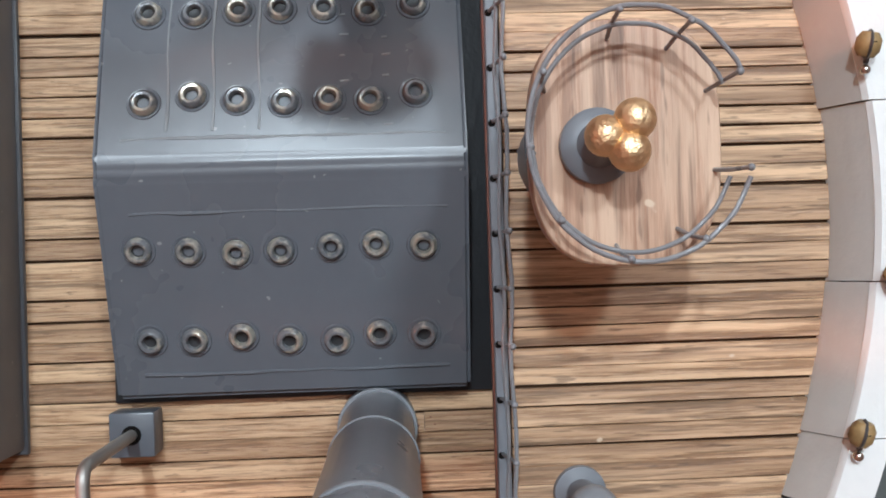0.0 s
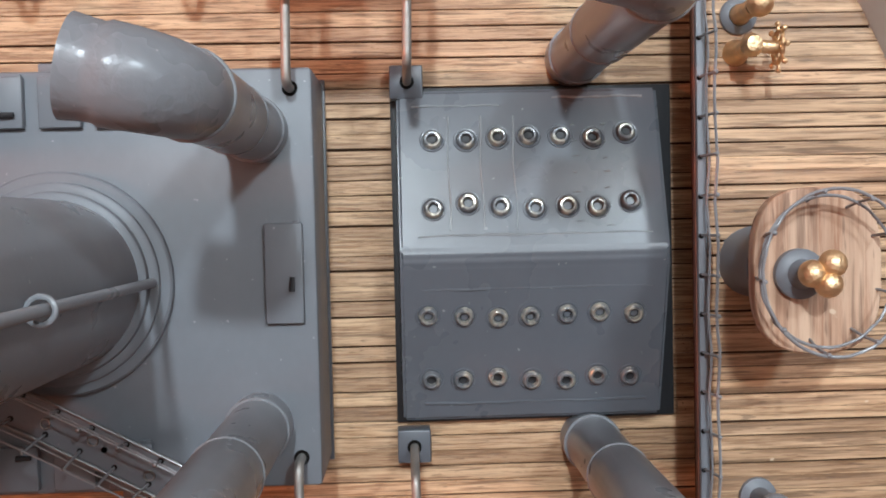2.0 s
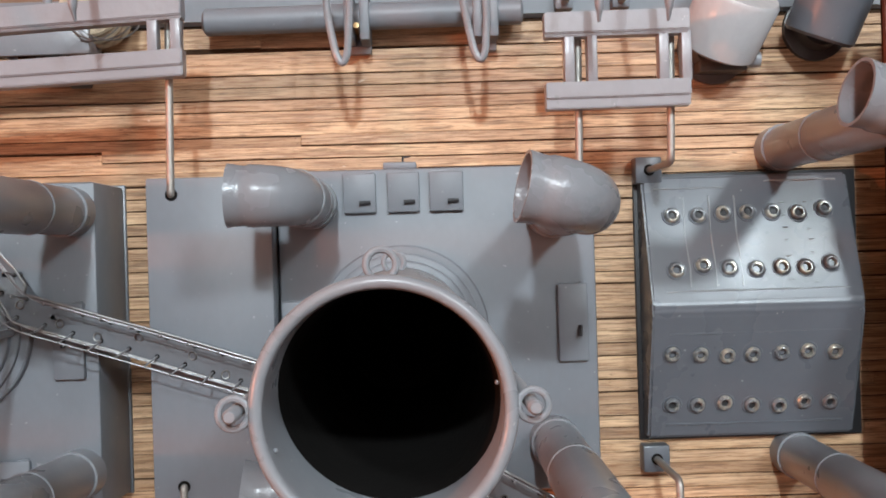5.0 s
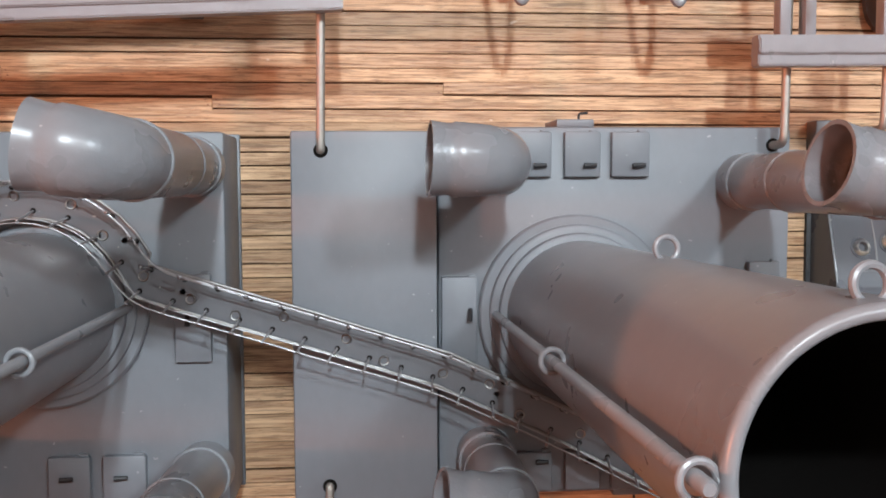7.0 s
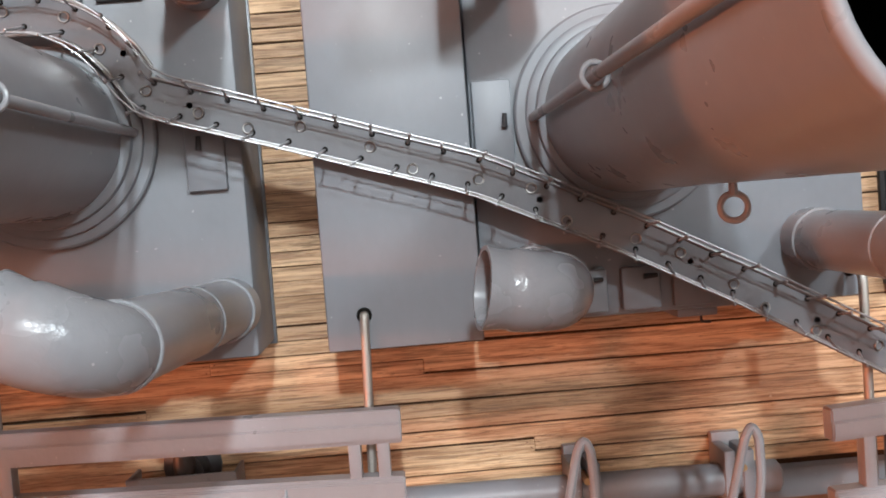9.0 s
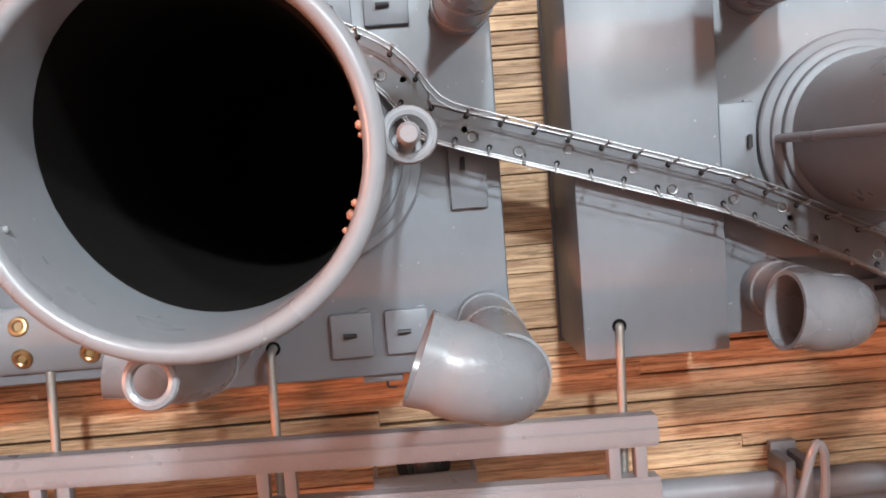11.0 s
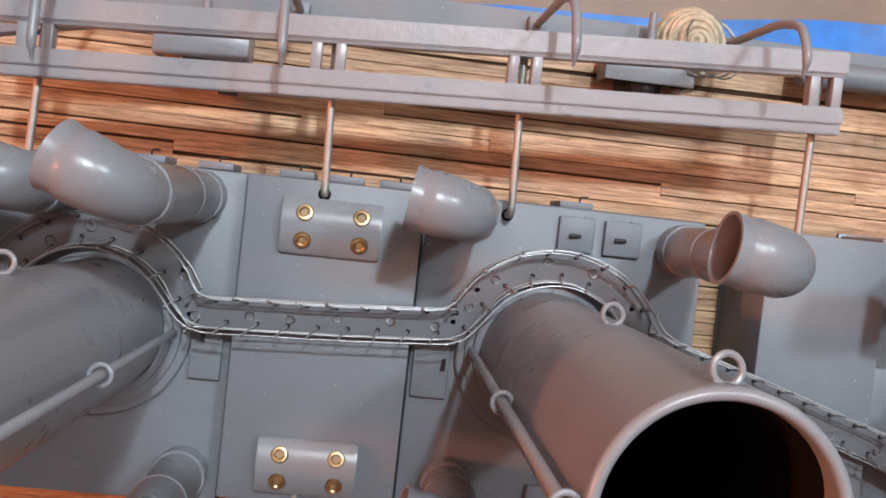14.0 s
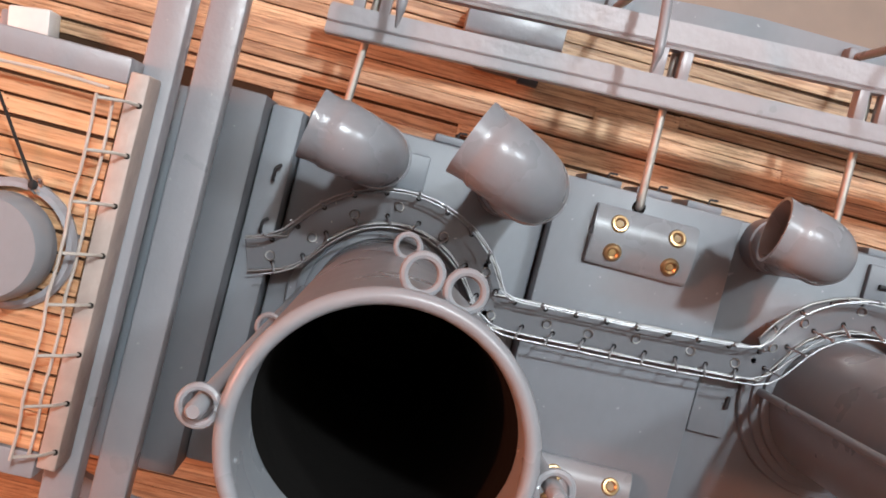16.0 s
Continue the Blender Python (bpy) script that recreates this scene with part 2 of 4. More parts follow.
def lathe(cx, cy, profile, seg=24, bm=None, closed=False, axis=None, centre=None):
    """Turned shape: profile rows are radius and height. axis and centre lay it along another direction."""
    bm = bm or bmesh.new()
    m = Matrix.Translation((cx, cy, 0))
    if axis is not None:
        m = Matrix.Translation(centre) @ Vector(axis).to_track_quat("Z", "Y").to_matrix().to_4x4()
    rings = []
    for r, z in profile:
        if r < 1e-6:
            rings.append([bm.verts.new(m @ Vector((0, 0, z)))])
        else:
            rings.append([bm.verts.new(m @ Vector((r * math.cos(k * math.tau / seg), r * math.sin(k * math.tau / seg), z))) for k in range(seg)])
    pairs = list(zip(rings, rings[1:])) + ([(rings[-1], rings[0])] if closed else [])
    for a, b in pairs:
        for k in range(seg):
            q = (a[k % len(a)], a[(k + 1) % len(a)], b[(k + 1) % len(b)], b[k % len(b)])
            q = list(dict.fromkeys(q))
            if len(q) > 2:
                bm.faces.new(q)
    return bm


def ring(centre, axis, R, r, seg=18, seg2=8, bm=None):
    q = Vector(axis).to_track_quat("Z", "Y")
    pts = [Vector(centre) + q @ Vector((R * math.cos(k * math.tau / seg), R * math.sin(k * math.tau / seg), 0)) for k in range(seg)]
    return sweep(pts, r, seg2, True, False, bm)


def ball(cx, cy, cz, r, bm=None, seg=20):
    return lathe(cx, cy, [(r * math.sin(math.pi * k / 12), cz - r * math.cos(math.pi * k / 12)) for k in range(13)], seg, bm)


def bent(points, r=3.0, steps=5):
    """Rounds the inner corners of a polyline."""
    P = [Vector(p) for p in points]
    out = [P[0]]
    for a, b, c in zip(P, P[1:], P[2:]):
        u, v = (a - b), (c - b)
        d = min(r, u.length * 0.45, v.length * 0.45)
        p0, p1 = b + u.normalized() * d, b + v.normalized() * d
        for k in range(steps + 1):
            t = k / steps
            out.append((1 - t) ** 2 * p0 + 2 * t * (1 - t) * b + t * t * p1)
    out.append(P[-1])
    return out

# ---- the room, table and hull ----
room_floor = setting("floor", box(-2400, 2200, -2000, 2000, -820, -800), TABLE, "brown floor of the room under the table", "floor")
# unseen ceiling and walls, coloured warm so bounced light tints the shade
setting("ceiling", box(-2400, 2200, -2000, 2000, 1900, 1940), CEIL, "unseen warm white ceiling, tinting the bounced light", "ceiling")
setting("wall_north", box(-2400, 2200, 2000, 2040, -800, 1900), WALL, "unseen warm apricot wall, tinting the bounced light", "wall")
setting("wall_south", box(-2400, 2200, -2040, -2000, -800, 1900), WALL, "unseen warm apricot wall, tinting the bounced light", "wall")
setting("wall_west", box(-2440, -2400, -2000, 2000, -800, 1900), WALL, "unseen warm apricot wall, tinting the bounced light", "wall")
setting("wall_east", box(2200, 2240, -2000, 2000, -800, 1900), WALL, "unseen warm apricot wall, tinting the bounced light", "wall")

tb = thing("table", -150, 12, -800, "brown wooden table under the ship model", "table")
part("tabletop", box(-1000, 700, -420, 480, -95, -70, 3), TABLE, tb)
for lx in (-960, 640):
    for ly in (-380, 420):
        part("leg", box(lx, lx + 40, ly, ly + 40, -800, -95, 2), TABLE, tb)

# crumpled blue sheet under the hull
bs = thing("blue_sheet", -150, 12, -70, "crumpled bright blue plastic sheet under the hull", "sheet")
bm = bmesh.new()
random.seed(3)
NX, NY = 90, 24
grid = []
for i in range(NX + 1):
    row = []
    for j in range(NY + 1):
        x, y = -700 + 1000 * i / NX, -115 + (249 + 0.077 * max(-40, min(240, -409 + 1000 * i / NX)) + 1.2 * math.sin(i * 0.5)) * j / NY
        z = -68.5 + 5 * abs(noise.noise(Vector((x * 0.02, y * 0.03, 1.0)))) + 2.2 * abs(noise.noise(Vector((x * 0.07, y * 0.07, 4.0))))
        row.append(bm.verts.new((x, y, z)))
    grid.append(row)
for i in range(NX):
    for j in range(NY):
        bm.faces.new((grid[i][j], grid[i + 1][j], grid[i + 1][j + 1], grid[i][j + 1]))
part("sheet", bm, BLUE, bs)


def half(x):
    """Half the deck's breadth at x."""
    if x > -270:
        return 110.0
    return 110.0 - 0.00062 * (x + 270) ** 2 - 0.06 * (-270 - x)


hull = thing("hull", -200, 12, -66, "grey painted hull side of the ship model", "hull")
bm = bmesh.new()
rows = []
for i in range(41):
    x = -560 + 760 * i / 40
    h = half(x) if x < 130 else max(30.0, 110 - 1.0 * (x - 130))
    sec = [(h, -3.5), (h + 0.6, -6), (h - 2, -22), (h - 9, -44), (h - 26, -60), (h - 50, -66)]
    rows.append([bm.verts.new((x, 12 + s * d, z)) for s, d, z in [(1, d, z) for d, z in sec] + [(-1, d, z) for d, z in reversed(sec)]])
for a, b in zip(rows, rows[1:]):
    for k in range(len(a)):
        bm.faces.new((a[k], a[(k + 1) % len(a)], b[(k + 1) % len(b)], b[k]))
bm.faces.new(rows[0])
bm.faces.new(rows[-1][::-1])
part("shell", bm, HULL, hull)
# waterway along the deck's edge
for s in (1, -1):
    bm = bmesh.new()
    prev = None
    for i in range(41):
        x = -560 + 690 * i / 40
        h = half(x)
        cur = [bm.verts.new((x, 12 + s * d, z)) for d, z in ((h + 0.5, -0.5), (h + 0.5, 2.6), (h - 7.5, 2.2), (h - 8.5, 0.0))]
        if prev:
            for k in range(3):
                bm.faces.new((prev[k], prev[k + 1], cur[k + 1], cur[k]))
        prev = cur
    part("waterway", bm, GREY, hull)

# ---- decks: dark caulked bed with planks laid on it ----
deck = setting("deck", box(-560, 86, -92, 116, -6, -0.75), CAULK, "oak-planked main deck with dark caulked seams", "deck")


def bow(y):
    return 122.6 - 0.0040 * (y - 4) ** 2


bm = bmesh.new()
prev = None
for k in range(35):                        # follows the curve of the bow
    y = -92 + 6 * k
    cur = [bm.verts.new(v) for v in ((64.3, y, 28.5), (bow(y) + 4, y, 28.5), (bow(y) + 4, y, 32.3), (64.3, y, 32.3))]
    if prev:
        for j in range(4):
            bm.faces.new((prev[j], prev[(j + 1) % 4], cur[(j + 1) % 4], cur[j]))
    else:
        bm.faces.new(cur)
    prev = cur
bm.faces.new(prev[::-1])
fore = setting("fore_deck", bm, CAULK, "pale oak-planked forecastle deck with dark seams", "deck")
bridge = setting("bridge_deck", box(-545, -418.5, -25, 50, 93, 100.3), CAULK, "orange oak bridge deck with short planks", "deck")

# ---- deckhouses ----


def deckhouse(name, x0, x1, y0, y1, z1, label, corner=1.1, mat=None):
    t = thing(name, (x0 + x1) / 2, (y0 + y1) / 2, 0, label, "deckhouse")
    part("body", box(x0, x1, y0, y1, -0.4, z1, corner), mat or GREY, t)
    part("plinth", box(x0 - 0.7, x1 + 0.7, y0 - 0.7, y1 + 0.7, -0.5, 1.2, 0.3), GREY_DARK, t, "dark strip at the foot of the wall")
    return t


HOUSE = 28.3      # height of the deckhouse roofs
BLOCK = 35.0      # height of the raised blocks
dh1 = deckhouse("deckhouse", -124.5, -26.6, -39.5, 61.2, HOUSE, "low grey deckhouse with square hatches and a funnel on it")
bk1 = deckhouse("raised_block", -163, -125.2, -42, 59.7, BLOCK, "plain grey block between two deckhouses, higher than both", 0.7)
dh2 = deckhouse("deckhouse", -267, -180.6, -42.5, 59.8, HOUSE, "low grey deckhouse with two square hatches and a funnel")
bk2 = deckhouse("raised_block", -319.2, -267.6, -35.5, 59.4, BLOCK, "raised grey block carrying two brass-eyeleted covers", 0.7)
dh3 = deckhouse("deckhouse", -390, -319.8, -40, 59.4, HOUSE, "low grey deckhouse in front of the bridge wall")
bk3 = deckhouse("raised_block", -399, -390.6, -40, 57.5, 38.0, "narrow dusty grey block against the bridge wall", 0.7)


def hatch(parent, x0, x1, y0, y1, z, hx, hy, flat=True, label=""):
    h = part("hatch", box(x0, x1, y0, y1, z - 0.3, z + 2.0, 0.5), GREY, parent)
    a = [(hx - 1.4, hy, z + 2.9), (hx + 2.0, hy + 0.15, z + 3.0)] if flat else [(hx, hy - 1.4, z + 2.9), (hx + 0.2, hy + 2.0, z + 3.0)]
    bm2 = sweep(a, [0.75, 0.55], 8)
    sweep([(hx + (0.8 if flat else 0), hy + (0 if flat else 0.8), z + 1.7), (hx + (0.8 if flat else 0), hy + (0 if flat else 0.8), z + 3.0)], 0.5, 8, bm=bm2)
    part("handle", bm2, BLACKENED, h, "small black lever handle")
    part("hinge", box((x0 + x1) / 2 + 2.2, x1 - 0.6, y1 - 0.2, y1 + 0.6, z - 0.1, z + 1.0, 0.2), GREY, h)


for x0, x1, hx in ((-103.9, -93.9, -97.5), (-90.4, -80.5, -83.9), (-77.5, -67.0, -70.5)):
    hatch(dh1, x0, x1, 47.6, 59.8, HOUSE, hx, 50.6)
    hatch(dh1, x0 + 0.6, x1 + 0.4, -38.2, -27.5, HOUSE, hx + 0.8, -30.0)
hatch(dh1, -38.8, -29.7, 0.2, 24.2, HOUSE, -32.4, 9.4, False)
hatch(dh1, -123.7, -114.0, -3.0, 21.0, HOUSE, -116.2, 10.6, False)
for x0, x1, hx in ((-226.4, -215.4, -221.7), (-212.3, -201.0, -207.8)):
    hatch(dh2, x0, x1, 46.6, 57.2, HOUSE, hx, 51.4)
    hatch(dh2, x0 - 1.0, x1 - 1.2, -36.8, -25.3, HOUSE, hx - 1, -31.0)
hatch(dh2, -194, -184.5, -0.8, 22.5, HOUSE, -190.6, 10.5, False)
hatch(dh2, -265.8, -255.0, -1.5, 22.0, HOUSE, -256.8, 8.7, False)
hatch(dh3, -331.5, -322.2, -2.4, 22.0, HOUSE, -328.1, 10.4, False)
hatch(dh3, -367.0, -355.0, 44.0, 54.5, HOUSE, -362.3, 49.2)


def locker(parent, x, y, s, z=17.0):
    """A small cupboard with a hooked latch on a deckhouse wall."""
    h = part("wall_locker", box(x - 5.2, x + 5.2, min(y, y + s * 2.2), max(y, y + s * 2.2), z - 8, z + 8.8, 0.4), GREY, parent)
    part("latch", sweep(bent([(x + 1, y + s * 2.0, z + 8.2), (x + 1, y + s * 3.7, z + 8.4), (x + 3.4, y + s * 3.9, z + 8.4)], 0.6, 3), 0.34, 6), BLACKENED, h, "black hooked latch")


for p, x in ((dh1, -86.5), (dh2, -221), (bk2, -276), (bk2, -291), (bk2, -306), (dh3, -330), (dh3, -350)):
    top = 61.2 if p is dh1 else 59.6
    locker(p, x, top, 1)
locker(dh1, -70, -39.5, -1)
locker(dh2, -215, -42.5, -1)

# hook-shaped latch bars on the narrow block
for y, L in ((38, 3.4), (24, 3.0)):
    part("latch_bar", sweep(bent([(-394, y, 38.6), (-394, y, 40.4), (-394, y + L, 40.6), (-392.6, y + L + 1.0, 40.6)], 0.7, 3), 0.45, 7), BLACKENED, bk3, "black bent latch bar")

# pads with eyelets on the raised block


def eyelet(cx, cy, cz, n, r, bm=None):
    return lathe(0, 0, [(r * 0.40, -0.5), (r * 0.44, 0.55), (r * 0.62, 0.95), (r * 0.86, 0.85), (r, 0.35), (r, -0.3)], 16, bm, False, n, (cx, cy, cz))


def cover(cy, cz):
    t = thing("eyeleted_cover", -294, cy, BLOCK, "convex grey cover with four brass eyelets on the block", "cover", "eyeleted covers")
    bm2 = bmesh.new()
    prof = [(-8.3, 0), (-8.3, 1.6), (-6.8, 3.0), (0.2, 5.0), (7.0, 3.4), (8.3, 2.0), (8.3, 0)]
    ends = []
    for x in (-308.3, -279.4):
        ends.append([bm2.verts.new((x, cy + a, BLOCK - 0.3 + b)) for a, b in prof])
    for k in range(len(prof)):
        bm2.faces.new((ends[0][k], ends[0][(k + 1) % len(prof)], ends[1][(k + 1) % len(prof)], ends[1][k]))
    bm2.faces.new(ends[0])
    bm2.faces.new(ends[1][::-1])
    bmesh.ops.bevel(bm2, geom=list(bm2.edges), offset=0.35, segments=2, affect="EDGES")
    part("plate", bm2, GREY_PIPE, t)
    for x in (-301.6, -285.3):
        for dy, n in ((3.9, (0, 0.3, 1)), (-3.9, (0, -0.28, 1))):
            z = BLOCK - 0.3 + 3.85
            e = part("eyelet", eyelet(x, cy + dy, z, n, 2.55), BRASS, t, "brass eyelet")
            part("plug", lathe(0, 0, [(0, 0.42), (1.0, 0.4), (1.15, -0.2)], 12, None, False, n, (x, cy + dy, z)), CORK, e, "pale filling in the eyelet")
    return t


cover(45.9, 38)
cover(-24.3, 40)

# ---- skylight ----
sky = thing("skylight", 28, 14, 0, "dark grey pitched skylight with four rows of eyelets", "skylight")
bm = bmesh.new()
x0, x1, y0, y1, yr, zr, ze = -6.8, 62.0, -29.3, 57.8, 14.2, 17.6, 5.6
prof = [(y0, -0.3), (y0, ze), (yr - 2.2, zr - 0.35), (yr, zr), (yr + 2.2, zr - 0.35), (y1, ze), (y1, -0.3)]
a = [bm.verts.new((x0 + (0.0 if z > 0 else -0.6), y, z)) for y, z in prof]
b = [bm.verts.new((x1 + (0.0 if z > 0 else 0.6), y, z)) for y, z in prof]
n = len(prof)
for k in range(n):
    bm.faces.new((a[k], a[(k + 1) % n], b[(k + 1) % n], b[k]))
bm.faces.new(a)
bm.faces.new(b[::-1])
bmesh.ops.bevel(bm, geom=[e for e in bm.edges], offset=0.8, segments=3, affect="EDGES")
part("body", bm, SKY_GREY, sky)
# black foot runs wide on the right, painting the skylight's shadow on deck
part("plinth", box(x0 - 1.8, x1 + 5.0, y0 - 1.4, y1 + 1.4, -0.5, 1.4, 0.4), BLACKENED, sky, "black foot, widened at one end as painted-in shadow")
SL = (zr - ze) / (y1 - yr)


def roof(y):
    return zr - SL * abs(y - yr)


random.seed(7)
for y, n in ((45.2, (0, SL, 1)), (27.2, (0, SL, 1)), (-0.7, (0, -SL, 1)), (-18.2, (0, -SL, 1))):
    for k in range(7):
        x = (2.4 + 8.42 * k if y > 20 else 0.4 + 8.83 * k) + random.uniform(-0.5, 0.5)
        yy = y + random.uniform(-0.9, 0.9)
        c = (x, yy, roof(yy) + 0.1)
        e = part("eyelet", lathe(0, 0, [(1.25, -0.3), (1.25, 0.95), (1.5, 1.35), (1.95, 1.4), (2.35, 1.1), (2.6, 0.3)], 20, None, False, n, c), BRASS_WORN, sky, "raised eyelet of rubbed paint and bare metal")
        part("paint_ring", lathe(0, 0, [(2.5, 0.1), (2.8, 0.3), (3.15, 0.3), (3.4, -0.2)], 20, None, False, n, c), SKY_GREY, e, "ridge of thick paint round the eyelet")
        part("pit", lathe(0, 0, [(0, 0.02), (0.8, 0.02), (1.25, 0.15)], 12, None, False, n, c), BLACKENED, e, "dark hole of the eyelet")
# upper lines and ridges are pale to paint in the glint along them
for y, xa, xb in ((yr + 5.6, -2, 58), (yr - 8.0, -1, 58), (y1 - 4.2, -3, 20), (y1 - 2.2, 34, 58), (y0 + 4.6, -1, 58)):
    bm = sweep([(xa + (xb - xa) * k / 12, y + random.uniform(-0.2, 0.2), roof(y) + 0.05) for k in range(13)], [random.uniform(0.22, 0.5) for k in range(13)], 6)
    part("panel_line", bm, GREY_GLINT if y > yr else SKY_GREY, sky, "thin raised paint line")
for x in (6.3, 14.8, 23.3):
    bm = sweep([(x + 0.25 * math.sin(k), yr + 7 + (y1 - yr - 14) * k / 8, roof(yr + 7 + (y1 - yr - 14) * k / 8) + 0.02) for k in range(9)], [random.uniform(0.2, 0.42) for k in range(9)], 6)
    part("panel_line", bm, GREY_GLINT, sky, "thin raised paint line, pale in place of its glint")
for x in (38.5, 46.5):
    for k in range(7):
        y = yr + 8 + 4.3 * k + random.uniform(-0.6, 0.6)
        part("paint_ridge", sweep([(x, y, roof(y) + 0.05), (x + random.uniform(0.9, 1.8), y + 0.1, roof(y) + 0.05)], 0.26, 6), GREY_GLINT, sky, "short ridge of thick paint")

# ---- funnels ----


def funnel(cx, cy, top, label, extra=False, lean=(0, 0), low=270, out=22.6, mid=104.5, tip=2.8, eye=9.0, stay=22.4, R=20.1, chips=()):
    """A pipe on stepped collars; lean: how far its mouth stands off, in x and y; mid: height of the lower eye rings."""
    t = thing("funnel", cx, cy, HOUSE, label, "funnel", "funnels")
    w = 2.1
    part("pipe", lathe(cx, cy, [(R - 0.3, HOUSE), (R - 0.3, HOUSE + 60), (R, top - 2.0), (R + 0.12, top - 1.2), (R - 0.05, top - 0.6), (R - 0.5, top - 0.15), (R - 1.0, top), (R - 1.5, top - 0.12), (R - 1.9, top - 0.5), (R - w, top - 1.2), (R - w, HOUSE + 4)], 64), GREY_PIPE, t)
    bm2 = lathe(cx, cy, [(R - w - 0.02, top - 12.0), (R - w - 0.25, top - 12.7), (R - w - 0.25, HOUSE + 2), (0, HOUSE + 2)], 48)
    for v in bm2.verts:                    # the black edge slants like the rim's shadow, painted in
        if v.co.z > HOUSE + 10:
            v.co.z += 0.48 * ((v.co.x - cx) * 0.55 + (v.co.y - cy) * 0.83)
    part("lining", bm2, FLAT_BLACK, t, "matt black inside, its slanted edge painted as shadow")
    part("base_collar", lathe(cx, cy, [(26.6, HOUSE - 0.2), (26.6, HOUSE + 2.2), (26.1, HOUSE + 2.7), (24.0, HOUSE + 2.8), (23.9, HOUSE + 4.2), (23.3, HOUSE + 4.6), (21.8, HOUSE + 4.7), (21.6, HOUSE + 6.3), (20.9, HOUSE + 6.7), (19.5, HOUSE + 6.8)], 64), GREY, t)
    for ang in (0, 180):
        c, s = math.cos(radians(ang)), math.sin(radians(ang))
        sx, sy = cx + stay * c, cy + stay * s
        st = part("stay", sweep([(sx, sy, HOUSE + 1), (sx, sy, top - tip - 0.5), (sx, sy, top - tip)], [1.15, 1.15, 0.8], 12), GREY_PIPE, t, "grey vertical stay rod")
        for z in (mid, top - tip - 3.5):
            bm2 = ring((sx, sy, z), (0.06, 0.1, 1), 2.3, 0.55, 20, 8)
            sweep([(cx + 19 * c, cy + 19 * s, z), (cx + (stay - 2) * c, cy + (stay - 2) * s, z)], 0.7, 8, bm=bm2)
            part("eye_ring", bm2, GREY_PIPE, st)
    for ang in (90, low) + ((75,) if extra else ()):
        for z in ((mid, top - eye) if ang != 75 else (top - eye,)):
            c, s = math.cos(radians(ang)), math.sin(radians(ang))
            ro = out if ang == low else 21.6
            bm2 = ring((cx + ro * c, cy + ro * s, z), (0.12 * s, 0.1, 1), 2.35, 0.58, 20, 8)
            sweep([(cx + 19 * c, cy + 19 * s, z), (cx + (ro - 2) * c, cy + (ro - 2) * s, z)], 0.8, 8, bm=bm2)
            part("eye_ring", bm2, GREY_PIPE, t)
    for ang, z in ((200, top - 3.5), (10, top - 5)):
        part("bolt", ball(cx + 17.6 * math.cos(radians(ang)), cy + 17.6 * math.sin(radians(ang)), z, 0.4, None, 8), GREY_PIPE, t)
    for ang, z, r in chips:
        part("paint_chip", ball(cx + (R - w - 0.1) * math.cos(radians(ang)), cy + (R - w - 0.1) * math.sin(radians(ang)), top - z, r, None, 7), CHIPPED, t, "reddish flake of chipped paint")
    for o in t.children_recursive:
        for v in o.data.vertices:
            k = v.co.z * 1000 / (top - HOUSE)
            v.co.x += lean[0] * k * S
            v.co.y += lean[1] * k * S
    return t


funnel(-87.0, 10.9, 181.8, "tall grey funnel pipe with eye rings and stay rods", False, (2.0, 1.4), 270, 24.0, 103.0, -1.8, 6.4)
funnel(-227.0, 14.4, 184.0, "tall grey funnel pipe encircled by the catwalk", False, (-1.9, -0.2), 257, 22.6, 109.0, -0.9, 5.2, 22.0, 19.8, ((4, 1.4, 0.5), (1, 1.9, 0.35), (-20, 1.6, 0.45), (-24, 2.6, 0.6), (-29, 2.0, 0.35)))
funnel(-358.0, 11.0, 180.5, "tall grey funnel pipe next to the bridge wall", True, (0.6, 1.9), 270, 22.6, 108.8, -1.8, 3.0, 22.0, 19.6)

# ---- ventilators ----


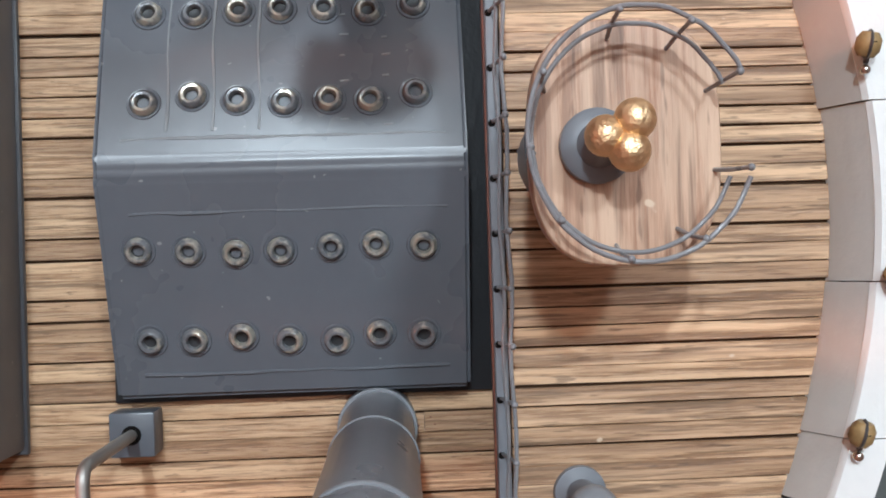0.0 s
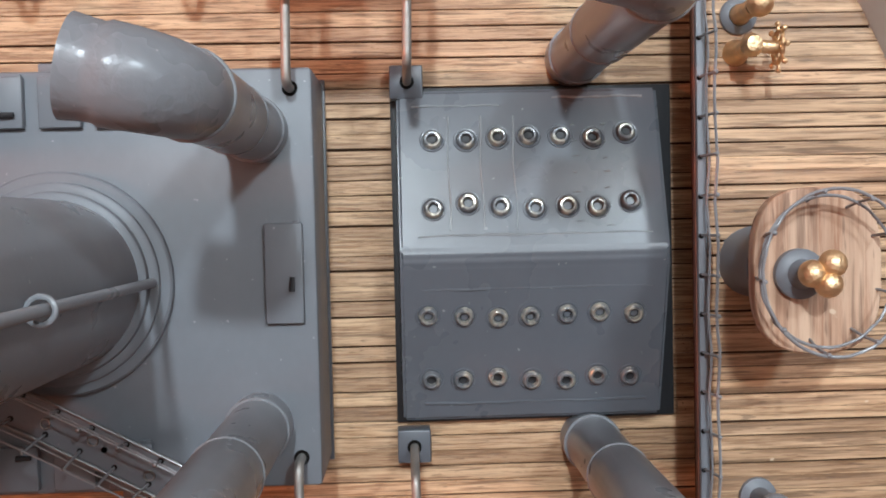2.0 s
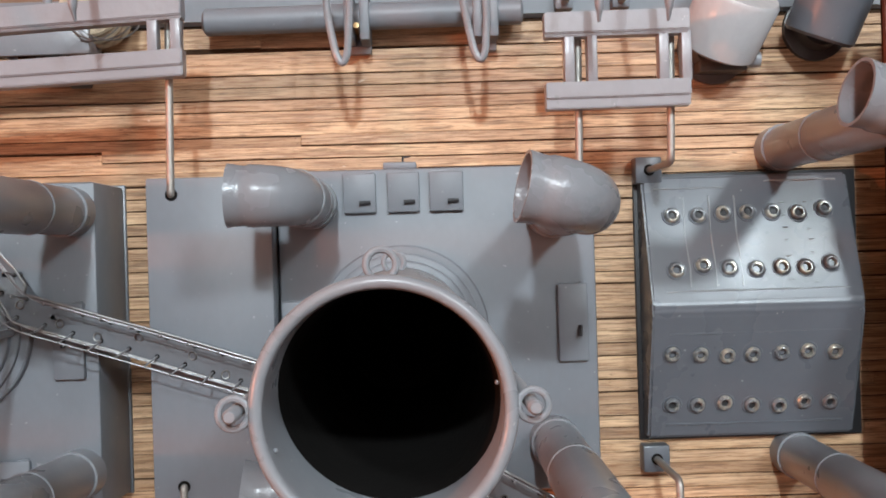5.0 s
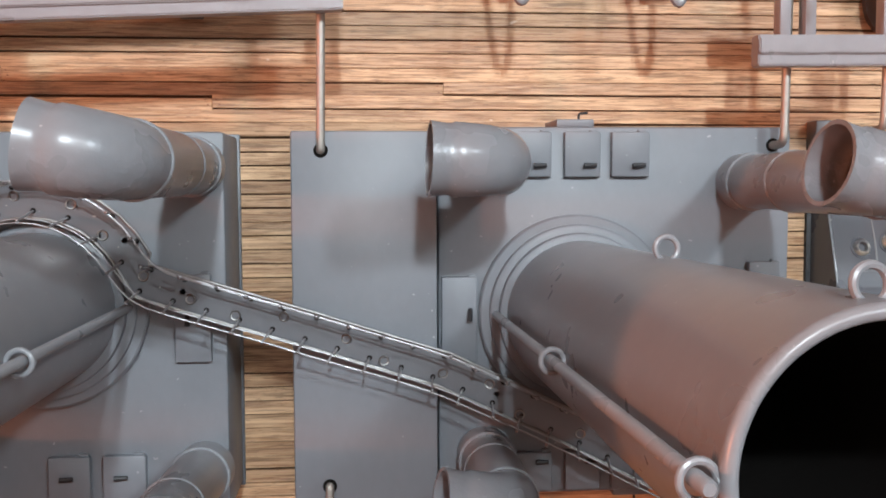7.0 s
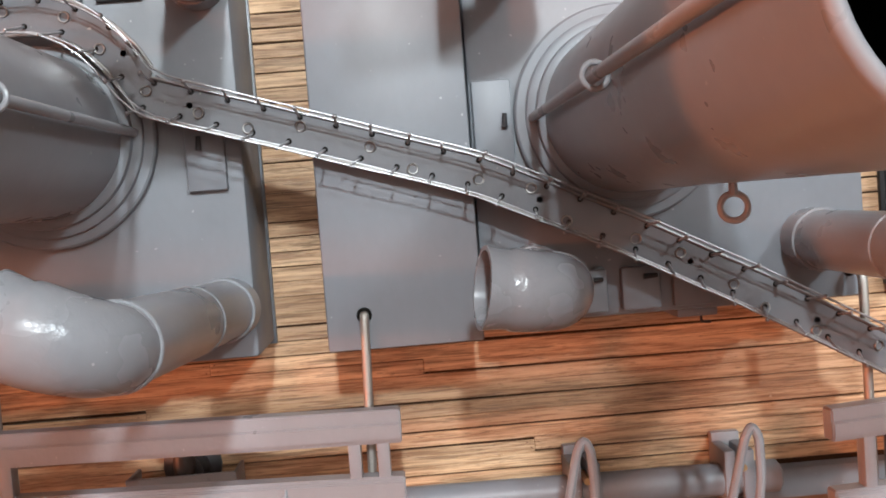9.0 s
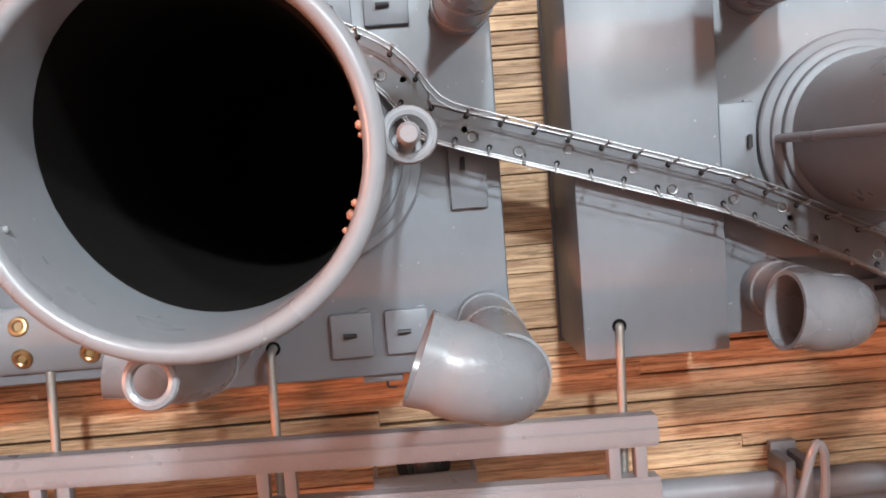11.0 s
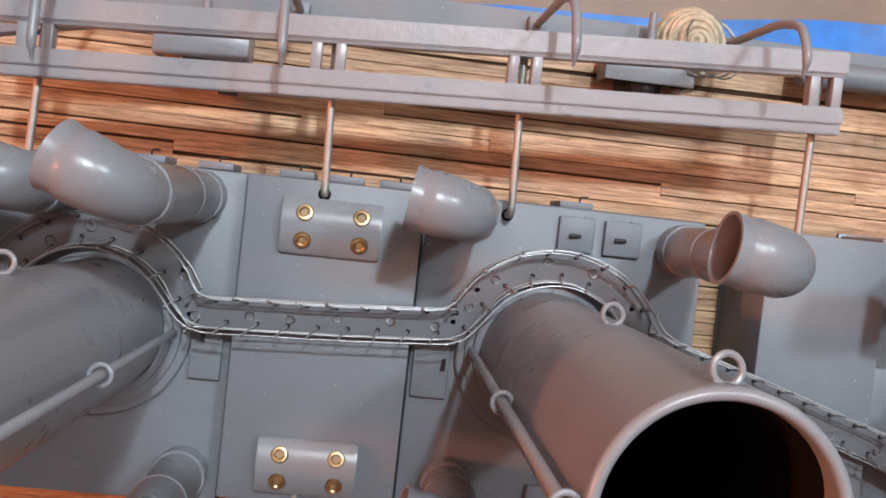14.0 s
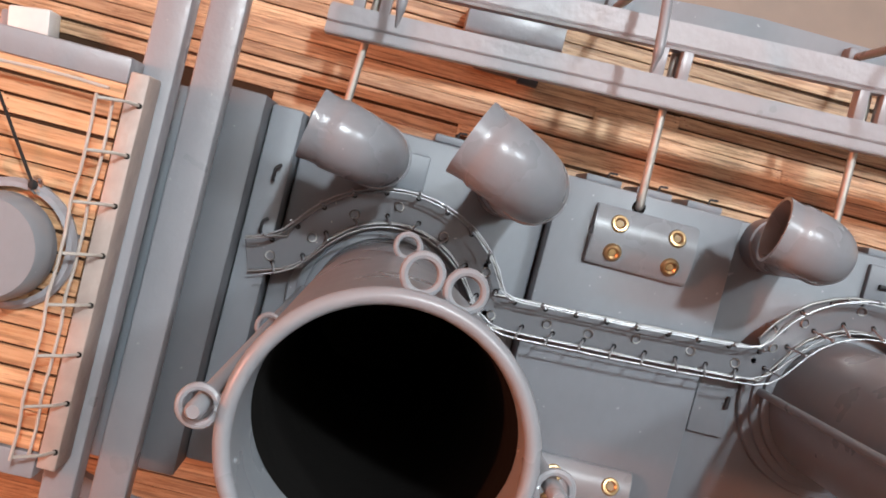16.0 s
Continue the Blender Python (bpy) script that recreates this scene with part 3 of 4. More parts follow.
def vent(x, y, z0, zh, az, label, r=7.2, up=2.0, reach=16.5, lean=(0, 0)):
    t = thing("ventilator", x, y, z0, label, "ventilator", "cowl ventilators")
    zb = zh - 9.0
    rings = [(r + 0.5, z0 - 0.3), (r + 0.5, z0 + 7), (r, z0 + 7.6), (r, z0 + 0.45 * (zb - z0)), (r + 0.25, z0 + 0.45 * (zb - z0) + 0.4), (r + 0.25, zb)]
    part("pipe", lathe(x, y, rings, 32), GREY_PIPE, t)
    part("seam", ring((x, y, z0 + 7.2), (0, 0, 1), r + 0.35, 0.34, 32, 6), GREY_PIPE, t, "thin raised joint")
    zm = z0 + 0.45 * (zb - z0)
    part("seam", ring((x, y, zm), (0, 0, 1), r + 0.2, 0.3, 32, 6), GREY_PIPE, t, "thin raised joint")
    d = Vector((math.cos(radians(az)), math.sin(radians(az)), 0))
    dd = (d * math.cos(radians(up)) + Vector((0, 0, math.sin(radians(up))))).normalized()
    base = Vector((x, y, zb))
    bend = []
    for k in range(9):
        a = radians((90 - up) * k / 8)
        bend.append(base + d * 9.0 * (1 - math.cos(a)) + Vector((0, 0, 9.0 * math.sin(a))))
    last = bend[-1]
    left = reach - (last - base).dot(d)
    outer = bend + [last + dd * left * 0.30, last + dd * left * 0.42, last + dd * left * 0.62, last + dd * left]
    ro = [r + 0.3 + 0.10 * k for k in range(9)] + [r + 1.15, r + 0.75, r + 0.85, r + 1.25]
    inner = list(reversed(outer))
    ri = [v - 0.9 for v in reversed(ro)]
    bm2 = sweep([base - Vector((0, 0, 1.0))] + outer + inner[:9], [ro[0]] + ro + ri[:9], 32, False, False)
    bmesh.ops.contextual_create(bm2, geom=[e for e in bm2.edges if e.is_boundary and (e.verts[0].co - inner[8]).length < r + 1])
    hd = part("cowl", bm2, GREY_CRUST, t)
    part("cowl_seam", ring(base + Vector((0, 0, 0.1)), (0, 0, 1), r + 0.42, 0.36, 32, 6), GREY_PIPE, hd, "thin raised joint")
    for o in t.children_recursive if lean != (0, 0) else ():
        for v in o.data.vertices:
            k = v.co.z * 1000 / (zh - z0)
            v.co.x += lean[0] * k * S
            v.co.y += lean[1] * k * S
    return t


TALL = "tall grey cowl ventilator standing on the deckhouse roof"
SHORT = "short grey cowl ventilator standing on the deckhouse roof"
ONDECK = "tall grey cowl ventilator standing on the planked deck"
vent(41.0, 66.5, 0, 96, 166, ONDECK, up=4.0)
vent(43.4, -36.6, 0, 93, 184, ONDECK, up=5.0)
vent(-40.2, 46.2, HOUSE, 107, 168, TALL, up=5.5)
vent(-41.0, -24.0, HOUSE, 138, 190, "very tall grey cowl ventilator beside the catwalk")
vent(-113.5, 50.9, HOUSE, 73, 178, SHORT)
vent(-111.9, -27.8, HOUSE, 76, 171, SHORT, up=7.0)
vent(-188.0, 50.6, HOUSE, 107, 171, TALL)
vent(-187.0, -30.0, HOUSE, 116, 157, TALL, lean=(-4.5, 3.0))
vent(-256.8, 54.6, HOUSE, 71, 171, SHORT, up=-5.0)
vent(-252.2, -27.0, HOUSE, 77, 166, SHORT)
vent(-333.0, 51.2, HOUSE, 104, 158, TALL, up=-4.0, lean=(-2.6, 0.0))
vent(-330.5, -30.5, HOUSE, 107, 170, TALL)
vent(-368.5, 50.2, HOUSE, 74, 169, SHORT)

# ---- catwalk ----


def arc(cx, cy, r, a0, a1, n=12):
    return [(cx + r * math.cos(radians(a0 + (a1 - a0) * k / n)), cy + r * math.sin(radians(a0 + (a1 - a0) * k / n))) for k in range(n + 1)]


def offset(path, d):
    out = []
    for i, p in enumerate(path):
        a, b = path[max(i - 1, 0)], path[min(i + 1, len(path) - 1)]
        t = (Vector(b) - Vector(a)).normalized()
        out.append((p[0] - t.y * d, p[1] + t.x * d))
    return out


def resample(path, step):
    P = [Vector(p) for p in path]
    out, acc = [P[0]], 0.0
    for a, b in zip(P, P[1:]):
        L = (b - a).length
        d = step - acc
        while d <= L:
            out.append(a + (b - a) * d / L)
            d += step
        acc = L - (d - step)
    return out


WALK = [(-26.5, -53.5), (-60, -34.5), (-90, -18.5), (-124, -2.2), (-160, 9.4)] + arc(-227.2, 14.0, 28.4, 16, 163, 14) \
    + [(-290, 20.2)] + arc(-357.8, 11.3, 28.2, 15, 160, 14) + [(-391, 19.0), (-396, 17.4)]
ZW = 39.2
cat = thing("catwalk", -200, 15, BLOCK, "narrow grey catwalk with soldered wire rails round the funnels", "catwalk")
la, lb = offset(WALK, 4.5), offset(WALK, -4.5)
bm = bmesh.new()
prev = None
for (ax, ay), (bx, by) in zip(la, lb):
    cur = [bm.verts.new(v) for v in ((ax, ay, ZW), (bx, by, ZW), (bx, by, ZW - 0.8), (ax, ay, ZW - 0.8))]
    if prev:
        for k in range(4):
            bm.faces.new((prev[k], prev[(k + 1) % 4], cur[(k + 1) % 4], cur[k]))
    else:
        bm.faces.new(cur)
    prev = cur
bm.faces.new(prev)
part("floor_strip", bm, GREY_GLOSS, cat, "glossy grey floor strip")
for L in (la, lb):
    part("side_bar", sweep([(x, y, ZW + 0.2) for x, y in L], 0.45, 8), WIRE, cat)
rng = random.Random(5)
for sgn, inset in ((1, 2.6), (-1, 3.4)):
    feet = resample(offset(WALK, sgn * inset), 8.6)
    line = offset(WALK, sgn * 4.9)
    for dz, out, r in ((8.0, 4.95, 0.27), (4.3, 4.15, 0.21)):
        wire = [(x, y + rng.uniform(-0.2, 0.2), ZW + dz + rng.uniform(-0.3, 0.3)) for x, y in resample(offset(WALK, sgn * out), 4.3)]
        for turn in range(2):              # the wires run round in soft bends
            wire = [wire[0]] + [tuple(a * 0.25 + b * 0.5 + c * 0.25 for a, b, c in zip(*three)) for three in zip(wire, wire[1:], wire[2:])] + [wire[-1]]
        part("rail_wire", sweep(wire, r, 7), BRIGHT_WIRE, cat, "bright soldered rail wire")
    top = resample(line, 4.3)
    for p in feet[1:]:
        q = min(top, key=lambda v: (v - p).length)
        lean = rng.uniform(-1.6, 0.4)
        bm = sweep(bent([(p.x, p.y, ZW - 0.3), (p.x * 0.4 + (q.x + lean) * 0.6, p.y * 0.45 + q.y * 0.55, ZW + 4.2), (q.x + lean, q.y, ZW + 8.2)], 1.2, 3), 0.30, 6)
        part("post", bm, RAIL, cat, "grey wire post")
        part("solder_blob", ball(q.x + lean, q.y, ZW + 8.1, rng.uniform(0.4, 0.65), None, 7), BRIGHT_WIRE, cat)
        part("post_hole", lathe(p.x, p.y, [(0.7, ZW + 0.02), (0.7, ZW + 0.1), (0, ZW + 0.1)], 8), FLAT_BLACK, cat, "dark drilled hole")
inner = resample(WALK, 6.6)
for p in inner[1::2]:
    part("wire_staple", ring((p.x + rng.uniform(-2.5, 2.5), p.y + rng.uniform(-2, 2), ZW + 0.3), (rng.uniform(-.3, .3), rng.uniform(-.3, .3), 1), 1.2, 0.24, 10, 5), WIRE, cat)
for x, y in ((-110, -9), (-75, -26.5), (-45, -43), (-190, 19), (-256, 23), (-331, 17.6), (-204, 32), (-250, 33), (-334, 30)):
    part("support", sweep([(x, y, HOUSE - 0.2 if y > -39 else -0.3), (x, y, ZW)], 0.8, 8), GREY_DARK, cat)

# ---- boat skids on bent rods ----


def skid(x0, x1, ya0, ya1, yb0, yb1, rods, ties, label, s=1):
    """Two long beams on rods; ya, yb: inner edges at both ends, s: which side is outboard."""
    t = thing("boat_skid", (x0 + x1) / 2, ya0, BLOCK, label, "boat skid", "boat skids")

    def at(x, p, q):
        return p + (q - p) * (x - x0) / (x1 - x0)

    for name, p, q in (("inner_beam", ya0, ya1), ("outer_beam", yb0, yb1)):
        w = 8.0 if name == "inner_beam" else 7.4
        for zlo, zhi, ins in ((36.6, 41.6, 0.0), (41.5, 42.5, 3.0 if name == "inner_beam" else 0.9)):
            bm2 = bmesh.new()
            vs = []
            for x in (x0, x1):
                y = at(x, p, q)
                lo, hi = y + s * ins, y + s * (w - ins * 0.3)
                vs += [bm2.verts.new((x, lo, zlo)), bm2.verts.new((x, hi, zlo)), bm2.verts.new((x, hi, zhi)), bm2.verts.new((x, lo, zhi))]
            for f in ((0, 1, 2, 3), (7, 6, 5, 4), (0, 4, 5, 1), (1, 5, 6, 2), (2, 6, 7, 3), (3, 7, 4, 0)):
                bm2.faces.new([vs[k] for k in f])
            bmesh.ops.bevel(bm2, geom=list(bm2.edges), offset=0.35, segments=2, affect="EDGES")
            part(name, bm2, GREY_PALE, t, "pale grey strip of a laminated beam")
    for x in ties:
        for dx in (-3.4, 3.4):
            ylo, yhi = sorted((at(x, ya0, ya1) + s * 7.2, at(x, yb0, yb1) + s * 0.8))
            part("cross_tie", box(x + dx - 1.5, x + dx + 1.5, ylo, yhi, 37.0, 41.2, 0.3), GREY_PALE, t)
    for hx, hy, hz, bx in rods:
        yb = at(bx, yb0, yb1) + s * 6
        pts = bent([(hx, hy, hz - 2), (hx, hy, 35.4), (bx, yb, 35.4)], 3.2, 6)
        part("rod", sweep(pts, 1.15, 10), STEEL, t, "bare steel support rod, bent at the deckhouse")
        part("rod_hole", lathe(hx, hy, [(1.9, hz - 0.2), (1.9, hz + 0.12), (0, hz + 0.12)], 14), FLAT_BLACK, t, "dark drilled hole round the rod")
    return t


skid(-390.5, -149.0, 78.6, 89.4, 93.2, 106.2,
     [(-296.8, 55.6, BLOCK, -298.2), (-242.1, 55.6, HOUSE, -243.5), (-155.2, 54.6, BLOCK, -154.4), (-381.0, 52.0, HOUSE, -379.0)],
     (-380, -299.5, -243.5, -154.5), "long pale grey boat skid of two laminated beams on rods")
skid(-42.0, 1.0, 76.2, 76.6, 97.6, 98.0, [(-31.9, 56.2, HOUSE, -31.2), (-4.0, 60.2, 6.5, -3.0)], (-31.3, -3.2),
     "short pale grey boat skid beside the skylight")
skid(-390.5, -147.0, -50.5, -55.6, -64.5, -71.5,
     [(-296.5, -31.0, BLOCK, -298), (-242.5, -33.0, HOUSE, -243), (-153.8, -33.5, BLOCK, -155)],
     (-380, -298, -243, -155), "long pale grey boat skid of two laminated beams on rods", -1)
skid(-44.0, 1.0, -64.6, -62.0, -84.6, -83.0, [(-31.5, -32.5, HOUSE, -31.5), (-4.2, -36.2, 6.5, -3.2)], (-31.3, -3.2),
     "short pale grey boat skid beside the skylight", -1)

for y in (60.2, -36.2):
    t = thing("rod_foot", -4.2, y, 0, "small dark grey chamfered block holding a rod", "block", "rod feet")
    part("block", box(-8.6, 0.2, y - 4.4, y + 4.4, -0.4, 6.4, 0.5), GREY_DARK, t)
    part("socket", lathe(-4.0, y, [(1.7, 6.2), (1.7, 6.6), (0, 6.6)], 14), FLAT_BLACK, t, "dark rod socket")

# ---- davits: bent rods over the outer beam ----


def davit(x, yf, yt, s, dx=2.0):
    t = thing("davit", x, yf, 2.0, "bent grey rod davit at the deck edge", "davit", "davits")
    pts = bent([(x - dx, yf, 2.0), (x - dx, yf - s * 1.0, 50), (x - dx * 0.4, yf - s * 4.0, 62), (x, yt + s * 5, 65.5), (x, yt, 63.5)], 7, 6)
    part("rod", sweep(pts, [1.3] * (len(pts) - 4) + [1.2, 1.1, 0.8, 0.4], 10), GREY_PIPE, t)
    part("foot", box(x - dx - 3, x - dx + 3, yf - 2.6, yf + 2.6, 1.8, 7.0, 0.8), GREY, t)


for x, yf, yt in ((-371.9, 108, 80.8), (-309.9, 113, 86.6), (-234.2, 118, 96.0), (-172.0, 118.5, 100.5)):
    davit(x, yf, yt, 1)
for x in (-29.8, -10.8):
    davit(x, 117, 96.5, 1, 1.0)
for x in (-172, -234, -310):
    davit(x, -88 if x > -300 else -84, -66, -1)

# ---- deck-edge bar with clamps and hoops ----


def edge_bar(s):
    y = 12 + s * 100.5
    t = thing("boom", -95, y, 2, "long grey stowed boom along the deck edge", "boom", "stowed booms")
    part("spar", sweep([(-150, y, 9), (-149, y, 9), (-46, y + s * 1.2, 9), (-45, y + s * 1.2, 9)], [3.0, 4.4, 4.4, 3.2], 20), GREY, t)
    for x in (-99.5, -57.5):
        c = part("clamp", box(x - 4.2, x - 0.9, y - 8, y + 8, 0.2, 14.0, 0.8), GREY, t)
        part("cheek", box(x + 0.9, x + 4.2, y - 8, y + 8, 0.2, 14.0, 0.8), GREY, c)
        part("sill", box(x - 4.0, x + 4.0, y - s * 8 - 2.4, y - s * 8 + 2.4, 0.0, 3.0, 0.5), GREY_PALE, c)
        hy = 12 + s * 80.6
        pts = bent([(x - 8.5, y + s * 6, 27), (x - 7.2, y - s * 6, 32), (x - 5.0, hy + s * 3, 33.6), (x - 3.2, hy, 33.6), (x - 1.6, hy + s * 3, 33.6), (x - 0.8, y - s * 6, 32), (x - 0.8, y + s * 6, 27), (x - 0.8, y + s * 7, 14)], 3.5, 4)
        part("hoop", sweep(pts, 1.2, 9), GREY_PIPE, c, "curved grey hoop")
        part("peg", sweep([(x, y - s * 4, 8), (x, y - s * 4, 17)], 1.0, 8), BRASS, c, "brass pin")
    return t


edge_bar(1)
edge_bar(-1)

# ---- deck guns in box shields under the skids ----


def gun(x, y, s, label, turn=0.0):
    t = thing("deck_gun", x, y, 0, label, "gun", "shielded guns")
    part("pedestal", lathe(x, y, [(8.0, -0.2), (8.0, 1.2), (5.0, 2.2), (4.2, 7), (4.8, 9.5), (0, 9.8)], 20), SOLE, t, "dark pedestal")
    ya, yb = sorted((y - s * 1.0, y + s * 9.0))
    part("shield_roof", box(x - 14.5, x + 14.5, ya, yb, 14.0, 15.2, 0.4), GREY_PALE, t, "pale grey shield roof")
    part("shield_front", box(x - 14.5, x + 14.5, yb - 1.2 if s > 0 else ya, yb if s > 0 else ya + 1.2, 3.0, 14.4, 0.3), GREY_PALE, t)
    for k in (-14.5, 13.5):
        part("shield_side", box(x + k, x + k + 1.0, ya + 0.2, yb - 0.2, 3.0, 14.4, 0.3), GREY_PALE, t)
    part("breech", sweep([(x, y - s * 9, 10.0), (x, y - s * 3, 10.0), (x, y + s * 6, 10.4)], [2.6, 3.0, 2.4], 14), SOLE, t, "dark breech")
    part("barrel", sweep([(x, y + s * 6, 10.4), (x, y + s * 22, 11.5)], [1.9, 1.3], 12), GREY_PIPE, t)
    part("side_drum", lathe(0, 0, [(0, -3), (2.4, -3), (2.4, 3), (0, 3)], 14, None, False, (1, 0, 0), (x + 8, y - s * 8, 5)), SOLE, t)
    part("cradle", box(x - 9, x + 6, min(y - s * 4, y - s * 9), max(y - s * 4, y - s * 9), 1.0, 5.5, 0.8), SOLE, t)


for x, y, s in ((-340, 94, 1), (-200, 103, 1), (-340, -66, -1), (-206, -75, -1)):
    gun(x, y, s, "small deck gun with pale grey shield under the skid")

# drum-shaped gun house by the short skid
for y, s in ((104, 1), (-82, -1)):
    t = thing("gun_house", 20, y, 0, "glossy pale grey drum-shaped gun house on a dark base", "gun house", "gun houses")
    part("base", lathe(20, y - s * 3, [(12, -0.2), (12, 2.0), (9, 3.0), (8, 8), (0, 8.4)], 24), SOLE, t, "dark turntable base")
    part("drum", lathe(0, 0, [(0, -10), (11.5, -10), (13.0, -9), (13.4, 9), (12.4, 10.4), (0, 10.6)], 36, None, False, (0.25, s * 0.75, 0.55), (21, y + s * 3, 15)), GREY_GLARE, t)
    part("yoke", box(13, 29, y - s * 10 - 2, y - s * 10 + 2, 1.0, 9.5, 0.9), SOLE, t)
    part("trunnion", lathe(0, 0, [(0, -2.6), (2.6, -2.6), (2.6, 2.6), (0, 2.6)], 14, None, False, (1, 0, 0), (31, y - s * 8, 7)), GREY_PALE, t)
    t = thing("gun_house", 55, y + s * 3, 0, "dark drum-shaped gun house near the deck edge", "gun house", "gun houses")
    part("base", lathe(55, y + s * 3, [(11, -0.2), (11, 2.0), (8, 3.0), (7, 8), (0, 8.4)], 24), SOLE, t)
    part("drum", lathe(0, 0, [(0, -9), (10.5, -9), (11.5, -8), (11.5, 8), (10.6, 9), (0, 9)], 32, None, False, (0.3, s * 0.9, 0.35), (55, y + s * 6, 13)), GREY_DARK, t)

# coil of pale line on the deck edge
t = thing("rope_coil", -186, 118, 2.4, "pale tan coil of rope with loose wire loops", "rope")
for k in range(9):
    tilt = (0.05 * math.sin(k * 2.3), 0.1 * math.cos(k * 1.7), 1)
    part("turn", ring((-186 + 0.5 * math.sin(k * 2.1), 117.5 + 0.5 * math.cos(k * 1.3), 4 + 2.0 * min(k, 4) + 0.7 * max(0, k - 4)), tilt, (10.5, 10.8, 10.4, 9.6, 8.4, 6.6, 4.8, 3.0, 1.3)[k], 1.4, 26, 7), ROPE, t)
for k in range(3):
    part("wire_loop", ring((-184 + 2 * k, 116, 12 + k), (0.3 * k - 0.2, 0.4, 1), 11, 0.3, 24, 5), WIRE, t, "thin bright wire loop")

# ---- forecastle ----
fb = thing("forecastle_bulkhead", 64, 10, 0, "grey bulkhead at the break of the forecastle", "bulkhead")
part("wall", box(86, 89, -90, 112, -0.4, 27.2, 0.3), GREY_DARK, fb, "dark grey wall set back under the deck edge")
part("edge_strip", box(64.2, 66.5, -90, 112, 32.0, 33.6, 0.4), GREY, fb)
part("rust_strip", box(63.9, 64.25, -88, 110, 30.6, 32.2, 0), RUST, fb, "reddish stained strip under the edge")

fr = thing("forecastle_rail", 64.6, 10, 33.6, "two-wire railing along the forecastle break", "railing")
for dz, dx, r in ((7.6, 1.9, 0.36), (4.1, 1.1, 0.32)):
    part("wire", sweep([(64.4 + dx + 0.3 * math.sin(k * 1.3), -86 + 196 * k / 40, 33.4 + dz + 0.35 * math.sin(k * 2.1)) for k in range(41)], r, 7), RAIL, fr)
for k in range(21):
    y = -84 + 9.35 * k
    bm = sweep([(64.9, y, 33.2), (65.1, y + 0.3, 33.6), (66.5, y + 0.3, 41.2)], 0.34, 7)
    ball(66.4, y + 0.3, 41.2, 0.6, bm, 8)
    part("post", bm, RAIL, fr)
    part("post_hole", lathe(64.9, y, [(0.62, 33.45), (0.62, 33.68), (0, 33.68)], 10), FLAT_BLACK, fr, "dark drilled hole")

# platform with three gilded balls
pl = thing("lookout_platform", 81, 12, 32.6, "pale oval wooden platform with wire railing on a pedestal", "platform")


def oval(cx, cy, a, b, n, p=2.9):
    out = []
    for k in range(n):
        c, s = math.cos(math.tau * k / n), math.sin(math.tau * k / n)
        out.append((cx + a * math.copysign(abs(c) ** (2 / p), c), cy + b * math.copysign(abs(s) ** (2 / p), s)))
    return out


bm = bmesh.new()
levels = []
for z, k in ((57.6, 0.985), (57.9, 1.0), (60.7, 1.0), (61.0, 0.985)):
    levels.append([bm.verts.new((81 + (x - 81) * k, 12 + (y - 12) * k, z)) for x, y in oval(81, 12, 13.7, 17.5, 56)])
for a, b in zip(levels, levels[1:]):
    for k in range(56):
        bm.faces.new((a[k], a[(k + 1) % 56], b[(k + 1) % 56], b[k]))
bm.faces.new(levels[0][::-1])
bm.faces.new(levels[-1])
part("floor_board", bm, PLATFORM_WOOD, pl)
part("pedestal", lathe(77.5, 12.5, [(8.5, 32.0), (8.2, 34), (7.4, 38), (7.2, 48), (8.6, 55), (10.5, 57.8)], 32), GREY, pl)
rail_pts = [(81 + 14.2 * math.cos(radians(a)), 12 + 15.8 * math.sin(radians(a))) for a in range(27, 345, 6)]
for z, k, r in ((70.4, 1.07, 0.36), (65.6, 0.99, 0.34)):
    part("rail_wire", sweep([(81 + (x - 81) * k, 12 + (y - 12) * k, z + 0.25 * math.sin(i * 1.7)) for i, (x, y) in enumerate(rail_pts)], r, 8), RAIL, pl)
for a in (28, 62, 100, 150, 185, 222, 262, 302, 343):
    c, s = math.cos(radians(a)), math.sin(radians(a))
    bm = sweep([(81 + 13.0 * c, 12 + 14.6 * s, 60.6), (81 + 14.3 * c, 12 + 16.0 * s, 65), (81 + 14.8 * c, 12 + 16.6 * s, 70.5)], 0.32, 7)
    ball(81 + 14.9 * c, 12 + 16.6 * s, 70.5, 0.55, bm, 8)
    part("post", bm, RAIL, pl)
sig = thing("gilded_balls", 77, 11.4, 61, "three gilded balls on a grey round base", "ornament")
part("base", lathe(76.7, 11.4, [(5.3, 60.9), (5.3, 62.6), (4.7, 63.2), (3.2, 63.5), (2.6, 65), (2.2, 67.5), (0, 67.7)], 32), GREY, sig, "grey turned base")
for x, y, z in ((76.3, 11.9, 69.2), (80.1, 13.9, 70.0), (79.3, 9.8, 69.8)):
    part("gilded_ball", ball(x, y, z, 2.85), GOLD, sig, "brushed gold ball")

